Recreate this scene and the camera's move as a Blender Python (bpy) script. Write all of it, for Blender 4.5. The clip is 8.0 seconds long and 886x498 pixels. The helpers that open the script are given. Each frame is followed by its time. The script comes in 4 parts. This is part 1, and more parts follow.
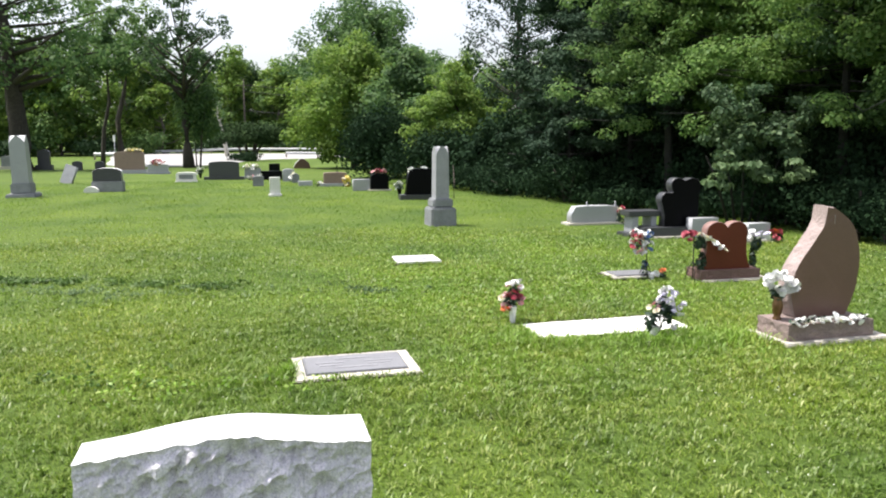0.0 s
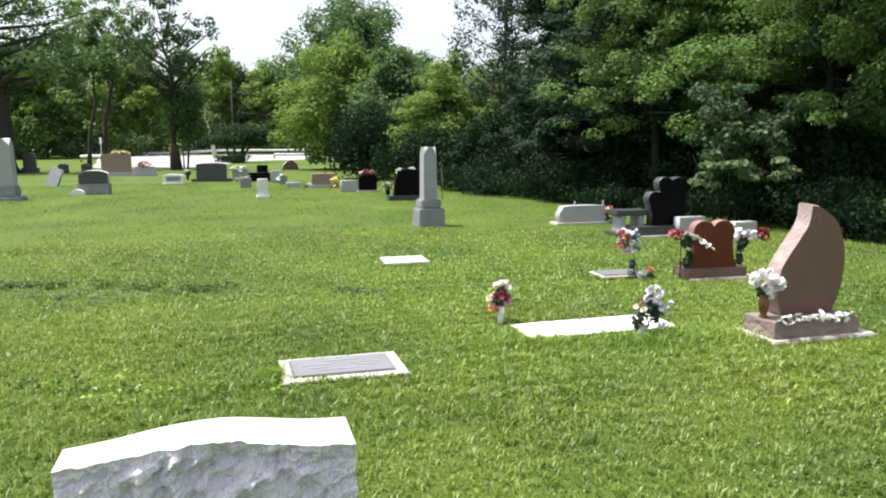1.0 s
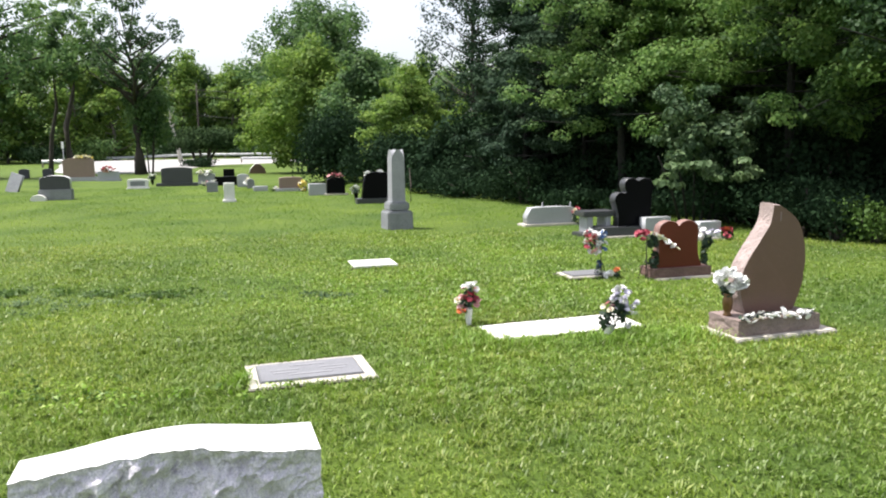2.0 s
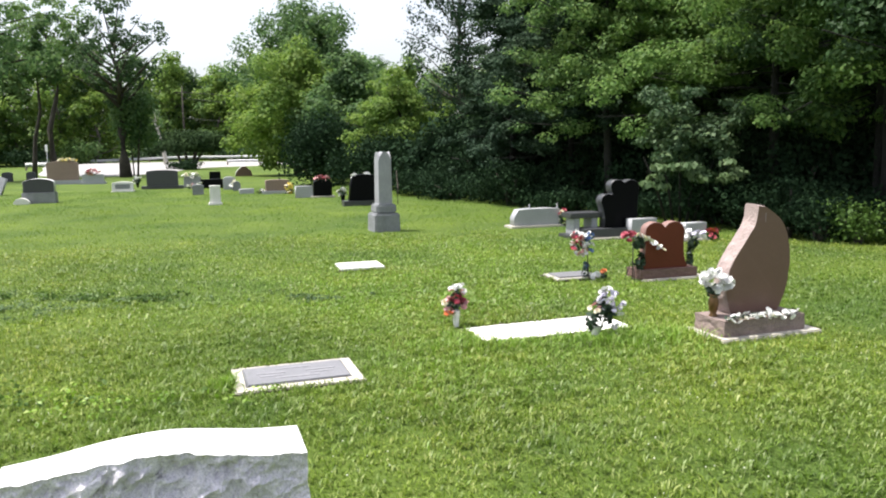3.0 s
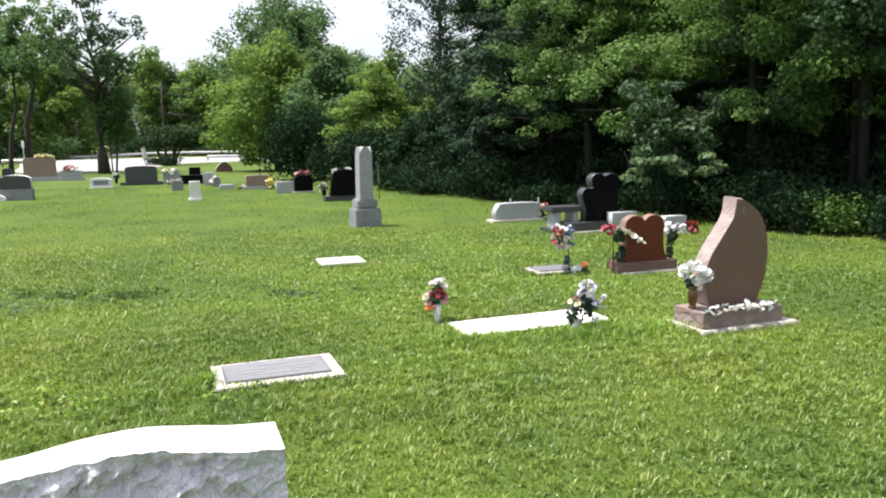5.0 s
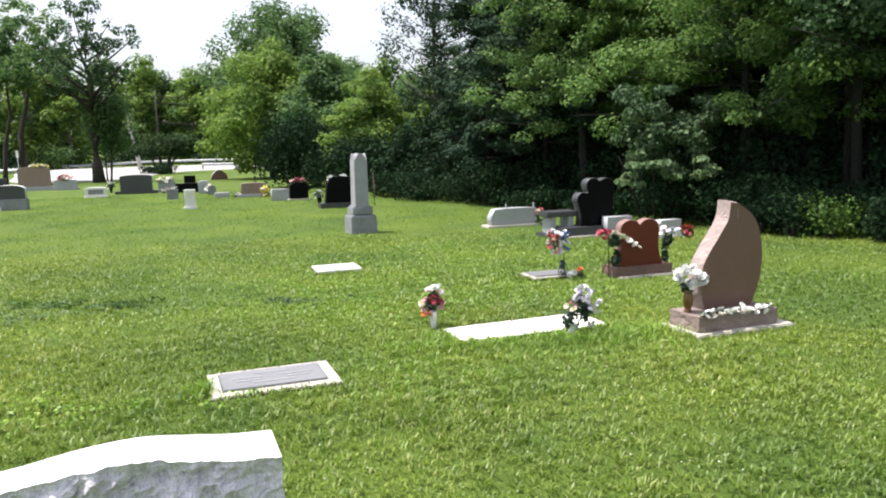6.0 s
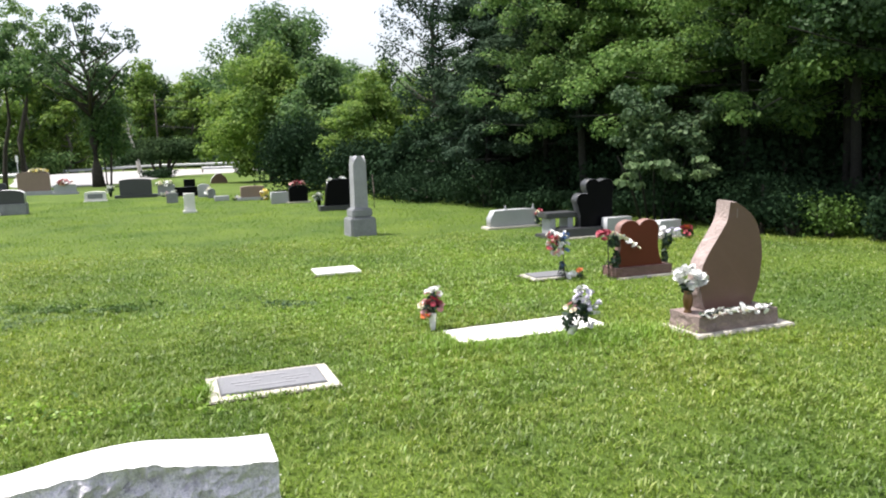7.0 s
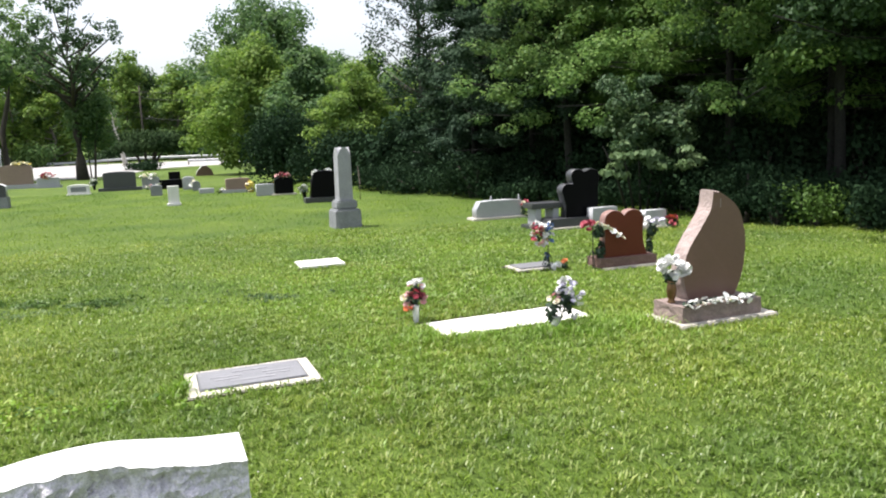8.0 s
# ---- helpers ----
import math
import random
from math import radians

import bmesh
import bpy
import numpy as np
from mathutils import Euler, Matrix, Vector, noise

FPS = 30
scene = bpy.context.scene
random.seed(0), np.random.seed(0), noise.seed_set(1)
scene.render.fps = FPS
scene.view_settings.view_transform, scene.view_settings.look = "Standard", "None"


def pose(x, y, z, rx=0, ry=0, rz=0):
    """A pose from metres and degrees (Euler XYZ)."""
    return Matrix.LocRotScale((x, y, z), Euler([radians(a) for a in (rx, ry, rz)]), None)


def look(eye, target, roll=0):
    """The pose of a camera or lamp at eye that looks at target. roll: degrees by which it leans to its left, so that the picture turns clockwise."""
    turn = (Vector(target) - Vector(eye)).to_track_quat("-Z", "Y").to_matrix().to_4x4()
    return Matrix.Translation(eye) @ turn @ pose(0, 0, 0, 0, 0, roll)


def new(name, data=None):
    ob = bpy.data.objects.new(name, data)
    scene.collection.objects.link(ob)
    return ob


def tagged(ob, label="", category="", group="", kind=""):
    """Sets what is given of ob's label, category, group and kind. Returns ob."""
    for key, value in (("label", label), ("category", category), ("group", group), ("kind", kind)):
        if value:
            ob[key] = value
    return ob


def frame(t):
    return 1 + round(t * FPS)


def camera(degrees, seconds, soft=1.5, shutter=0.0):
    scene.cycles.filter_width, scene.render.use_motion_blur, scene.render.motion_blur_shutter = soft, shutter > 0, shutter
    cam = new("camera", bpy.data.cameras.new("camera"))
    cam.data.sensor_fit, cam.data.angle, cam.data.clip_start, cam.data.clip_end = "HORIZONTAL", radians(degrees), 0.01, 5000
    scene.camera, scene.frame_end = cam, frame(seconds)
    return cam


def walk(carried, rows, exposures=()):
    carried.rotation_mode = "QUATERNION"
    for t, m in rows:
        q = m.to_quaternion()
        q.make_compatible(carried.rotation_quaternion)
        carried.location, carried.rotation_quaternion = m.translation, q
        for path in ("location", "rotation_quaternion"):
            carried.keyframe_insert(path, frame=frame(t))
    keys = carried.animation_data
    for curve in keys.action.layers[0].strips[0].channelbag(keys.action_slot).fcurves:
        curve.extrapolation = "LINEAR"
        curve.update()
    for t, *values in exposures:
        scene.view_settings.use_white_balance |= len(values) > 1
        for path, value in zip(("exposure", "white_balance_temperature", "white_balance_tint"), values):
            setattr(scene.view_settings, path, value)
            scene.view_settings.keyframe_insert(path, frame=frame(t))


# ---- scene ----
cam = camera(59.5, 8.0, soft=2.0)
PATH = [
    (0, (0.004, -0.45, 1.618), (-0.014, 1.528, 1.325), -0.0),
    (0.5, (0.015, -0.443, 1.616), (0.018, 1.536, 1.325), 0.2),
    (1, (0.023, -0.439, 1.619), (0.032, 1.54, 1.327), -0.3),
    (1.5, (0.033, -0.431, 1.616), (0.068, 1.547, 1.323), -0.6),
    (2, (0.042, -0.433, 1.616), (0.129, 1.545, 1.33), -0.6),
    (2.2, (0.043, -0.431, 1.616), (0.150, 1.546, 1.335), -0.65),
    (3.3, (0.045, -0.429, 1.615), (0.165, 1.548, 1.334), -0.7),
    (3.5, (0.045, -0.428, 1.615), (0.159, 1.549, 1.334), -0.7),
    (4, (0.047, -0.414, 1.613), (0.175, 1.56, 1.322), -0.6),
    (4.5, (0.056, -0.413, 1.616), (0.201, 1.56, 1.321), -1.0),
    (5, (0.063, -0.423, 1.612), (0.227, 1.549, 1.317), -0.9),
    (5.2, (0.064, -0.425, 1.6125), (0.2345, 1.547, 1.3175), -1.0),
    (6.3, (0.067, -0.433, 1.616), (0.238, 1.541, 1.342), -1.55),
    (6.5, (0.068, -0.434, 1.616), (0.236, 1.54, 1.344), -1.6),
    (7, (0.08, -0.416, 1.611), (0.254, 1.557, 1.336), -1.8),
    (7.5, (0.115, -0.386, 1.609), (0.307, 1.583, 1.318), -1.9),
    (8, (0.136, -0.366, 1.608), (0.338, 1.601, 1.309), -2.1),
]
walk(cam, [(t, look(eye, goal, roll)) for t, eye, goal, roll in PATH], exposures=[(0, 0.85, 6380, 13), (8, 0.85, 6380, 13)])

# ---------- light ----------
SUN_DIR = Vector((-0.38, 0.09, 1.0)).normalized()      # towards the sun: high and ahead
world = bpy.data.worlds.new("sky")
scene.world = world
world.use_nodes = True
wn = world.node_tree.nodes
sky = wn.new("ShaderNodeTexSky")
sky.sky_type = "NISHITA"
sky.sun_disc = False
sky.sun_elevation = math.asin(SUN_DIR.z)
sky.sun_rotation = math.atan2(SUN_DIR.x, SUN_DIR.y)
sky.air_density, sky.dust_density, sky.ozone_density = 1.0, 3.0, 1.0
haze = wn.new("ShaderNodeHueSaturation")
haze.inputs["Saturation"].default_value = 0.42
world.node_tree.links.new(sky.outputs["Color"], haze.inputs["Color"])
world.node_tree.links.new(haze.outputs["Color"], wn["Background"].inputs["Color"])
wn["Background"].inputs["Strength"].default_value = 0.15
sun = new("sun", bpy.data.lights.new("sun", "SUN"))
sun.data.energy, sun.data.angle, sun.data.color = 4.1, radians(0.6), (1.0, 0.95, 0.86)
sun.matrix_world = look(SUN_DIR * 100, (0, 0, 0))


# ---------- materials ----------
def nodes_of(name):
    m = bpy.data.materials.new(name)
    m.use_nodes = True
    return m, m.node_tree.nodes, m.node_tree.links, m.node_tree.nodes["Principled BSDF"]


def noise_ramp(nt, ln, scale, stops, detail=4.0, rough=0.6):
    co = nt.new("ShaderNodeTexCoord")
    tex = nt.new("ShaderNodeTexNoise")
    tex.inputs["Scale"].default_value, tex.inputs["Detail"].default_value, tex.inputs["Roughness"].default_value = scale, detail, rough
    ln.new(co.outputs["Object"], tex.inputs["Vector"])
    ramp = nt.new("ShaderNodeValToRGB")
    ln.new(tex.outputs["Fac"], ramp.inputs["Fac"])
    els = ramp.color_ramp.elements
    while len(els) < len(stops):
        els.new(0.5)
    for e, (p, c) in zip(els, stops):
        e.position, e.color = p, (*c, 1)
    return ramp, tex


def mixed(nt, ln, a, b, fac, mode="MULTIPLY"):
    mx = nt.new("ShaderNodeMix")
    mx.data_type, mx.blend_type = "RGBA", mode
    mx.inputs[0].default_value = fac
    ln.new(a, mx.inputs[6])
    ln.new(b, mx.inputs[7])
    return mx.outputs[2]


def shade(c, k):
    return tuple(min(1.0, v * k) for v in c)


def stone_mat(name, col, rough=0.5, speck=220.0, contrast=0.35, stain=0.25, bump=0.1, bump_scale=60.0, spec=0.5):
    """Granite or concrete: fine speckle, broad stains, fine relief."""
    m, nt, ln, bsdf = nodes_of(name)
    a, _ = noise_ramp(nt, ln, speck, [(0.35, shade(col, 1 - contrast)), (0.5, col), (0.66, shade(col, 1 + contrast))], 3.0)
    b, _ = noise_ramp(nt, ln, 4.5, [(0.3, (1 - stain,) * 3), (0.65, (1, 1, 1))], 6.0, 0.7)
    ln.new(mixed(nt, ln, a.outputs[0], b.outputs[0], 1.0), bsdf.inputs["Base Color"])
    bsdf.inputs["Roughness"].default_value = rough
    bsdf.inputs["Specular IOR Level"].default_value = spec
    bp = nt.new("ShaderNodeBump")
    bp.inputs["Strength"].default_value, bp.inputs["Distance"].default_value = bump, 0.02
    _, t2 = noise_ramp(nt, ln, bump_scale, [(0, (0, 0, 0)), (1, (1, 1, 1))], 5.0, 0.65)
    ln.new(t2.outputs["Fac"], bp.inputs["Height"])
    ln.new(bp.outputs[0], bsdf.inputs["Normal"])
    return m


def plain_mat(name, col, rough=0.6, metal=0.0, var=0.15, scale=30.0):
    m, nt, ln, bsdf = nodes_of(name)
    a, _ = noise_ramp(nt, ln, scale, [(0.3, shade(col, 1 - var)), (0.7, shade(col, 1 + var))])
    ln.new(a.outputs[0], bsdf.inputs["Base Color"])
    bsdf.inputs["Roughness"].default_value, bsdf.inputs["Metallic"].default_value = rough, metal
    return m


def leaf_mat(name, cols, trans=0.48, rough=0.6, mottle=0.24, fine=0.0, spec=0.22, broad=False):
    """Leaves: each one a slightly different green, letting some light through."""
    m, nt, ln, bsdf = nodes_of(name)
    geo = nt.new("ShaderNodeNewGeometry")
    ramp = nt.new("ShaderNodeValToRGB")
    ln.new(geo.outputs["Random Per Island"], ramp.inputs["Fac"])
    els = ramp.color_ramp.elements
    while len(els) < len(cols):
        els.new(0.5)
    for i, (e, c) in enumerate(zip(els, cols)):
        e.position, e.color = i / (len(cols) - 1), (*c, 1)
    patch, _ = noise_ramp(nt, ln, 0.55, [(0.3, (1 - mottle * 1.15, 1 - mottle * 0.9, 1 - mottle * 0.8)), (0.7, (1 + mottle * 0.85, 1 + mottle * 0.5, 0.95))], 4.0)
    colour = mixed(nt, ln, ramp.outputs[0], patch.outputs[0], 1.0)
    if broad:                                         # dry and rank stretches a few metres across
        wide, _ = noise_ramp(nt, ln, 0.21, [(0.34, (0.70, 0.82, 0.85)), (0.5, (1, 1, 1)), (0.64, (1.22, 1.06, 1.05))], 5.0, 0.62)
        colour = mixed(nt, ln, colour, wide.outputs[0], 1.0)
    if fine:
        tuft, _ = noise_ramp(nt, ln, 3.2, [(0.32, (1 - fine, 1 - fine * 0.7, 1 - fine)), (0.68, (1 + fine, 1 + fine * 0.8, 1.0))], 4.0)
        colour = mixed(nt, ln, colour, tuft.outputs[0], 1.0)
    ln.new(colour, bsdf.inputs["Base Color"])
    bsdf.inputs["Roughness"].default_value = rough
    bsdf.inputs["Specular IOR Level"].default_value = spec
    tr = nt.new("ShaderNodeBsdfTranslucent")
    ln.new(colour, tr.inputs["Color"])
    mx = nt.new("ShaderNodeMixShader")
    mx.inputs[0].default_value = trans
    ln.new(bsdf.outputs[0], mx.inputs[1])
    ln.new(tr.outputs[0], mx.inputs[2])
    ln.new(mx.outputs[0], nt["Material Output"].inputs["Surface"])
    return m


def ground_mat():
    m, nt, ln, bsdf = nodes_of("lawn_soil")
    a, _ = noise_ramp(nt, ln, 60.0, [(0.3, (0.036, 0.06, 0.011)), (0.5, (0.082, 0.134, 0.021)), (0.72, (0.135, 0.19, 0.042))], 6.0, 0.75)
    b, _ = noise_ramp(nt, ln, 0.55, [(0.3, (0.66, 0.74, 0.76)), (0.7, (1.25, 1.15, 0.95))], 4.0)
    ln.new(mixed(nt, ln, a.outputs[0], b.outputs[0], 1.0), bsdf.inputs["Base Color"])
    bsdf.inputs["Roughness"].default_value = 0.9
    bsdf.inputs["Specular IOR Level"].default_value = 0.2
    bp = nt.new("ShaderNodeBump")
    bp.inputs["Strength"].default_value, bp.inputs["Distance"].default_value = 0.6, 0.05
    _, t2 = noise_ramp(nt, ln, 45.0, [(0, (0, 0, 0)), (1, (1, 1, 1))], 6.0, 0.7)
    ln.new(t2.outputs["Fac"], bp.inputs["Height"])
    ln.new(bp.outputs[0], bsdf.inputs["Normal"])
    return m


M_GROUND = ground_mat()
M_ASPHALT = stone_mat("pale_road", (0.36, 0.35, 0.34), 0.9, 40, 0.15, 0.15, 0.2, 20)
M_CONCRETE = stone_mat("concrete", (0.49, 0.46, 0.40), 0.85, 120, 0.15, 0.2, 0.15, 80)
M_WHITESTONE = stone_mat("pale_limestone", (0.74, 0.73, 0.70), 0.75, 150, 0.1, 0.12, 0.15, 60)
M_GREY = stone_mat("grey_granite", (0.34, 0.35, 0.37), 0.45, 240, 0.3, 0.12, 0.05, 90)
M_GREYROCK = stone_mat("grey_rock_face", (0.80, 0.765, 0.855), 0.6, 150, 0.24, 0.22, 1.2, 30)
M_GREYTOP = stone_mat("grey_sawn_granite", (0.62, 0.62, 0.63), 0.65, 200, 0.15, 0.1, 0.12, 80)
M_OLDSTONE = stone_mat("weathered_grey_granite", (0.25, 0.26, 0.275), 0.7, 130, 0.3, 0.3, 0.25, 40)
M_LIGHTGREY = stone_mat("light_grey_granite", (0.385, 0.395, 0.415), 0.5, 240, 0.25, 0.12, 0.06, 90)
M_BLACK = stone_mat("black_granite", (0.005, 0.005, 0.0065), 0.32, 260, 0.5, 0.15, 0.01, 90, 0.06)
M_DARKGREY = stone_mat("dark_grey_granite", (0.055, 0.057, 0.063), 0.4, 260, 0.4, 0.15, 0.03, 90)
M_BROWN = stone_mat("brown_granite", (0.15, 0.086, 0.067), 0.38, 240, 0.25, 0.1, 0.03, 90)
M_BROWNROCK = stone_mat("brown_granite_rock_edge", (0.36, 0.285, 0.265), 0.8, 140, 0.35, 0.25, 0.5, 35)
M_RED = stone_mat("red_granite", (0.125, 0.028, 0.017), 0.3, 240, 0.3, 0.1, 0.03, 90, 0.3)
M_REDSAWN = stone_mat("red_sawn_granite", (0.25, 0.145, 0.125), 0.6, 200, 0.3, 0.15, 0.1, 60)
M_REDROCK = stone_mat("red_granite_rock_edge", (0.17, 0.10, 0.085), 0.75, 140, 0.35, 0.25, 0.5, 35)
M_TAN = stone_mat("tan_granite", (0.27, 0.19, 0.155), 0.5, 200, 0.25, 0.15, 0.05, 80)
M_PLATE = stone_mat("grey_marker_plate", (0.185, 0.187, 0.2), 0.5, 260, 0.25, 0.15, 0.08, 120)
M_LETTER = plain_mat("worn_lettering", (0.25, 0.25, 0.265), 0.6)
M_BRONZE = plain_mat("bronze", (0.16, 0.09, 0.04), 0.4, 0.7)
M_IRON = plain_mat("black_iron", (0.02, 0.02, 0.02), 0.5, 0.4)
M_STEEL = plain_mat("galvanised_steel", (0.55, 0.56, 0.57), 0.45, 0.5, 0.1, 6.0)
M_WHITEPAINT = plain_mat("white_paint", (0.78, 0.78, 0.76), 0.5, 0, 0.06)
M_POSTWOOD = plain_mat("weathered_post", (0.22, 0.19, 0.15), 0.85, 0, 0.25)
M_BARK = stone_mat("bark", (0.055, 0.046, 0.038), 0.95, 25, 0.5, 0.4, 0.9, 14)
M_DEADWOOD = stone_mat("bleached_dead_wood", (0.46, 0.44, 0.38), 0.9, 25, 0.3, 0.3, 0.5, 14)
# bark copy with the shade inside the wood put into its colour
M_BARKSHADE = stone_mat("shaded_bark", (0.016, 0.016, 0.013), 0.95, 25, 0.4, 0.4, 0.7, 14)
M_BARKPALE = stone_mat("pale_bark", (0.20, 0.18, 0.15), 0.95, 25, 0.4, 0.4, 0.7, 14)
M_LEAF = leaf_mat("leaf_mid_green", [(0.05, 0.105, 0.044), (0.085, 0.165, 0.064), (0.13, 0.22, 0.072), (0.09, 0.175, 0.07)])
M_LEAFBRIGHT = leaf_mat("leaf_bright_green", [(0.095, 0.18, 0.034), (0.155, 0.26, 0.05), (0.22, 0.32, 0.07)])
M_LEAFDARK = leaf_mat("leaf_dark_green", [(0.030, 0.068, 0.028), (0.05, 0.10, 0.042), (0.075, 0.14, 0.055)], 0.3)
M_LEAFBLUE = leaf_mat("leaf_grey_green", [(0.04, 0.085, 0.04), (0.07, 0.125, 0.06), (0.11, 0.175, 0.085)], 0.3)
M_YEW = leaf_mat("yew_needles", [(0.022, 0.045, 0.018), (0.03, 0.058, 0.022), (0.042, 0.075, 0.028)], 0.1, 0.8, spec=0.08)
M_GRASS = leaf_mat("grass_blades", [(0.09, 0.155, 0.018), (0.145, 0.24, 0.03), (0.205, 0.305, 0.043), (0.36, 0.42, 0.17)], 0.4, 0.45, 0.3, 0.16, 0.36, True)
M_GRASSFINE = leaf_mat("fine_grass_blades", [(0.10, 0.18, 0.02), (0.14, 0.24, 0.03), (0.18, 0.29, 0.04)], 0.4, 0.6, 0.3, 0.16, 0.22, True)
M_GRASSLUSH = leaf_mat("lush_grass_blades", [(0.115, 0.215, 0.02), (0.17, 0.31, 0.034), (0.235, 0.385, 0.055), (0.40, 0.50, 0.18)], 0.4, 0.45, 0.15, 0.1, 0.36)
M_LEAFFRESH = leaf_mat("leaf_fresh_green", [(0.075, 0.155, 0.052), (0.125, 0.225, 0.07), (0.19, 0.29, 0.09)])
# leaf green lightened to stand for sun on the boughs
M_LEAFLIT = leaf_mat("leaf_sunlit_green", [(0.085, 0.175, 0.048), (0.14, 0.25, 0.066), (0.20, 0.31, 0.09)])
# near-black green: the shade under the trees is put into this leaf colour
M_LEAFDEEPSHADE = leaf_mat("leaf_deep_shade", [(0.011, 0.026, 0.013), (0.019, 0.042, 0.020), (0.031, 0.061, 0.029)], 0.2, 0.8, spec=0.06)
M_WEED = leaf_mat("weed_leaves", [(0.04, 0.085, 0.016), (0.07, 0.14, 0.026), (0.115, 0.20, 0.045)], 0.3, 0.5)
M_SOIL = plain_mat("dark_soil", (0.035, 0.026, 0.018), 0.95)
M_SHAFT = stone_mat("pale_grey_granite", (0.34, 0.345, 0.37), 0.65, 150, 0.2, 0.25, 0.2, 40)
M_BROWNBASE = stone_mat("brown_granite_rock_base", (0.27, 0.205, 0.185), 0.8, 140, 0.35, 0.3, 0.6, 35)
# leaf green darkened and blued: shade put into the colour
M_LEAFSHADE = leaf_mat("leaf_blue_shade", [(0.018, 0.040, 0.023), (0.030, 0.060, 0.036), (0.060, 0.10, 0.062)], 0.25, 0.7, spec=0.1)
M_LEAFPALE = leaf_mat("leaf_pale_green", [(0.10, 0.17, 0.075), (0.15, 0.23, 0.11), (0.20, 0.28, 0.14)], 0.35)
M_CLOVER = plain_mat("clover_white", (0.62, 0.66, 0.50), 0.8)
PETAL = {k: plain_mat("petal_" + k, c, 0.6, 0, 0.12, 60.0) for k, c in {
    "white": (0.82, 0.82, 0.80), "red": (0.42, 0.06, 0.09), "pink": (0.68, 0.38, 0.38), "yellow": (0.75, 0.62, 0.16),
    "cream": (0.80, 0.76, 0.58), "orange": (0.70, 0.20, 0.07), "blue": (0.10, 0.18, 0.38), "lilac": (0.64, 0.61, 0.72), "burgundy": (0.36, 0.06, 0.09)}.items()}
M_STEM = plain_mat("silk_foliage", (0.022, 0.05, 0.024), 0.6)


# ---------- mesh helpers ----------
def mesh_of(bm, name, mats, smooth=False):
    me = bpy.data.meshes.new(name)
    bm.normal_update()
    bm.to_mesh(me)
    bm.free()
    for m in mats if isinstance(mats, (list, tuple)) else [mats]:
        me.materials.append(m)
    if smooth:
        me.shade_smooth()
    return me


def arrays_mesh(name, verts, faces, mat):
    """A mesh from numpy arrays of vertices and equal-sided faces."""
    me = bpy.data.meshes.new(name)
    n = faces.shape[1]
    me.vertices.add(len(verts))
    me.vertices.foreach_set("co", np.ascontiguousarray(verts, np.float32).ravel())
    me.loops.add(faces.size)
    me.loops.foreach_set("vertex_index", np.ascontiguousarray(faces, np.int32).ravel())
    me.polygons.add(len(faces))
    me.polygons.foreach_set("loop_start", np.arange(0, faces.size, n, dtype=np.int32))
    me.update(calc_edges=True)
    me.materials.append(mat)
    return me


def part(name, bm, mats, parent, label="", smooth=False, at=None):
    data = bm if isinstance(bm, bpy.types.Mesh) else mesh_of(bm, name, mats, smooth)
    ob = new(name, data)
    ob.parent = parent
    if at is not None:
        ob.matrix_local = at
    return tagged(ob, label)


def thing(name, x, y, rz, label, category, group="", z=None, kind=""):
    ob = new(name)
    ob.empty_display_size = 0.1
    ob.matrix_world = pose(x, y, terrain(x, y) if z is None else z, 0, 0, rz)
    return tagged(ob, label, category, group, kind)


def smoothstep(a, b, v):
    t = min(1.0, max(0.0, (v - a) / (b - a)))
    return t * t * (3 - 2 * t)


def terrain(x, y):
    """The lawn: level round the stones, falling gently past the crest to the road, rising beyond it."""
    fall = max(0.0, y - 27.0)
    z = -0.0205 * min(fall, 70.0) * smoothstep(0, 8, fall)
    z += 0.03 * max(0.0, y - 112.0)
    near = 1 - smoothstep(20, 30, math.hypot(x, y))
    z += 0.018 * near * noise.noise((x * 0.7, y * 0.7, 3.1)) + 0.05 * (1 - near) * noise.noise((x * 0.12, y * 0.12, 8.0))
    return z


def box_bm(w, d, h, bevel=0.006, taper=1.0, x=0, y=0, z=0, rough=0.0, seg=1):
    """A bevelled block standing on z, optionally tapered or with rough-broken sides."""
    bm = bmesh.new()
    bmesh.ops.create_cube(bm, size=1.0)
    for v in bm.verts:
        k = taper if v.co.z > 0 else 1.0
        v.co = Vector((v.co.x * w * k, v.co.y * d * k, (v.co.z + 0.5) * h))
    if rough:
        bmesh.ops.subdivide_edges(bm, edges=bm.edges[:], cuts=max(2, int(seg)), use_grid_fill=True)
        for v in bm.verts:
            side = Vector((v.co.x / w, v.co.y / d, 0))
            lift = rough * (noise.noise(v.co * 14 + Vector((w * 7, d * 9, 2))) + 0.5 * noise.noise(v.co * 37))
            if abs(side.x) > 0.49 or abs(side.y) > 0.49:
                v.co += side.normalized() * lift * (0.4 if v.co.z > 0.98 * h else 1.0)
    elif bevel:
        bmesh.ops.bevel(bm, geom=bm.edges[:], offset=bevel, segments=2, affect="EDGES")
    bmesh.ops.translate(bm, verts=bm.verts[:], vec=(x, y, z))
    return bm


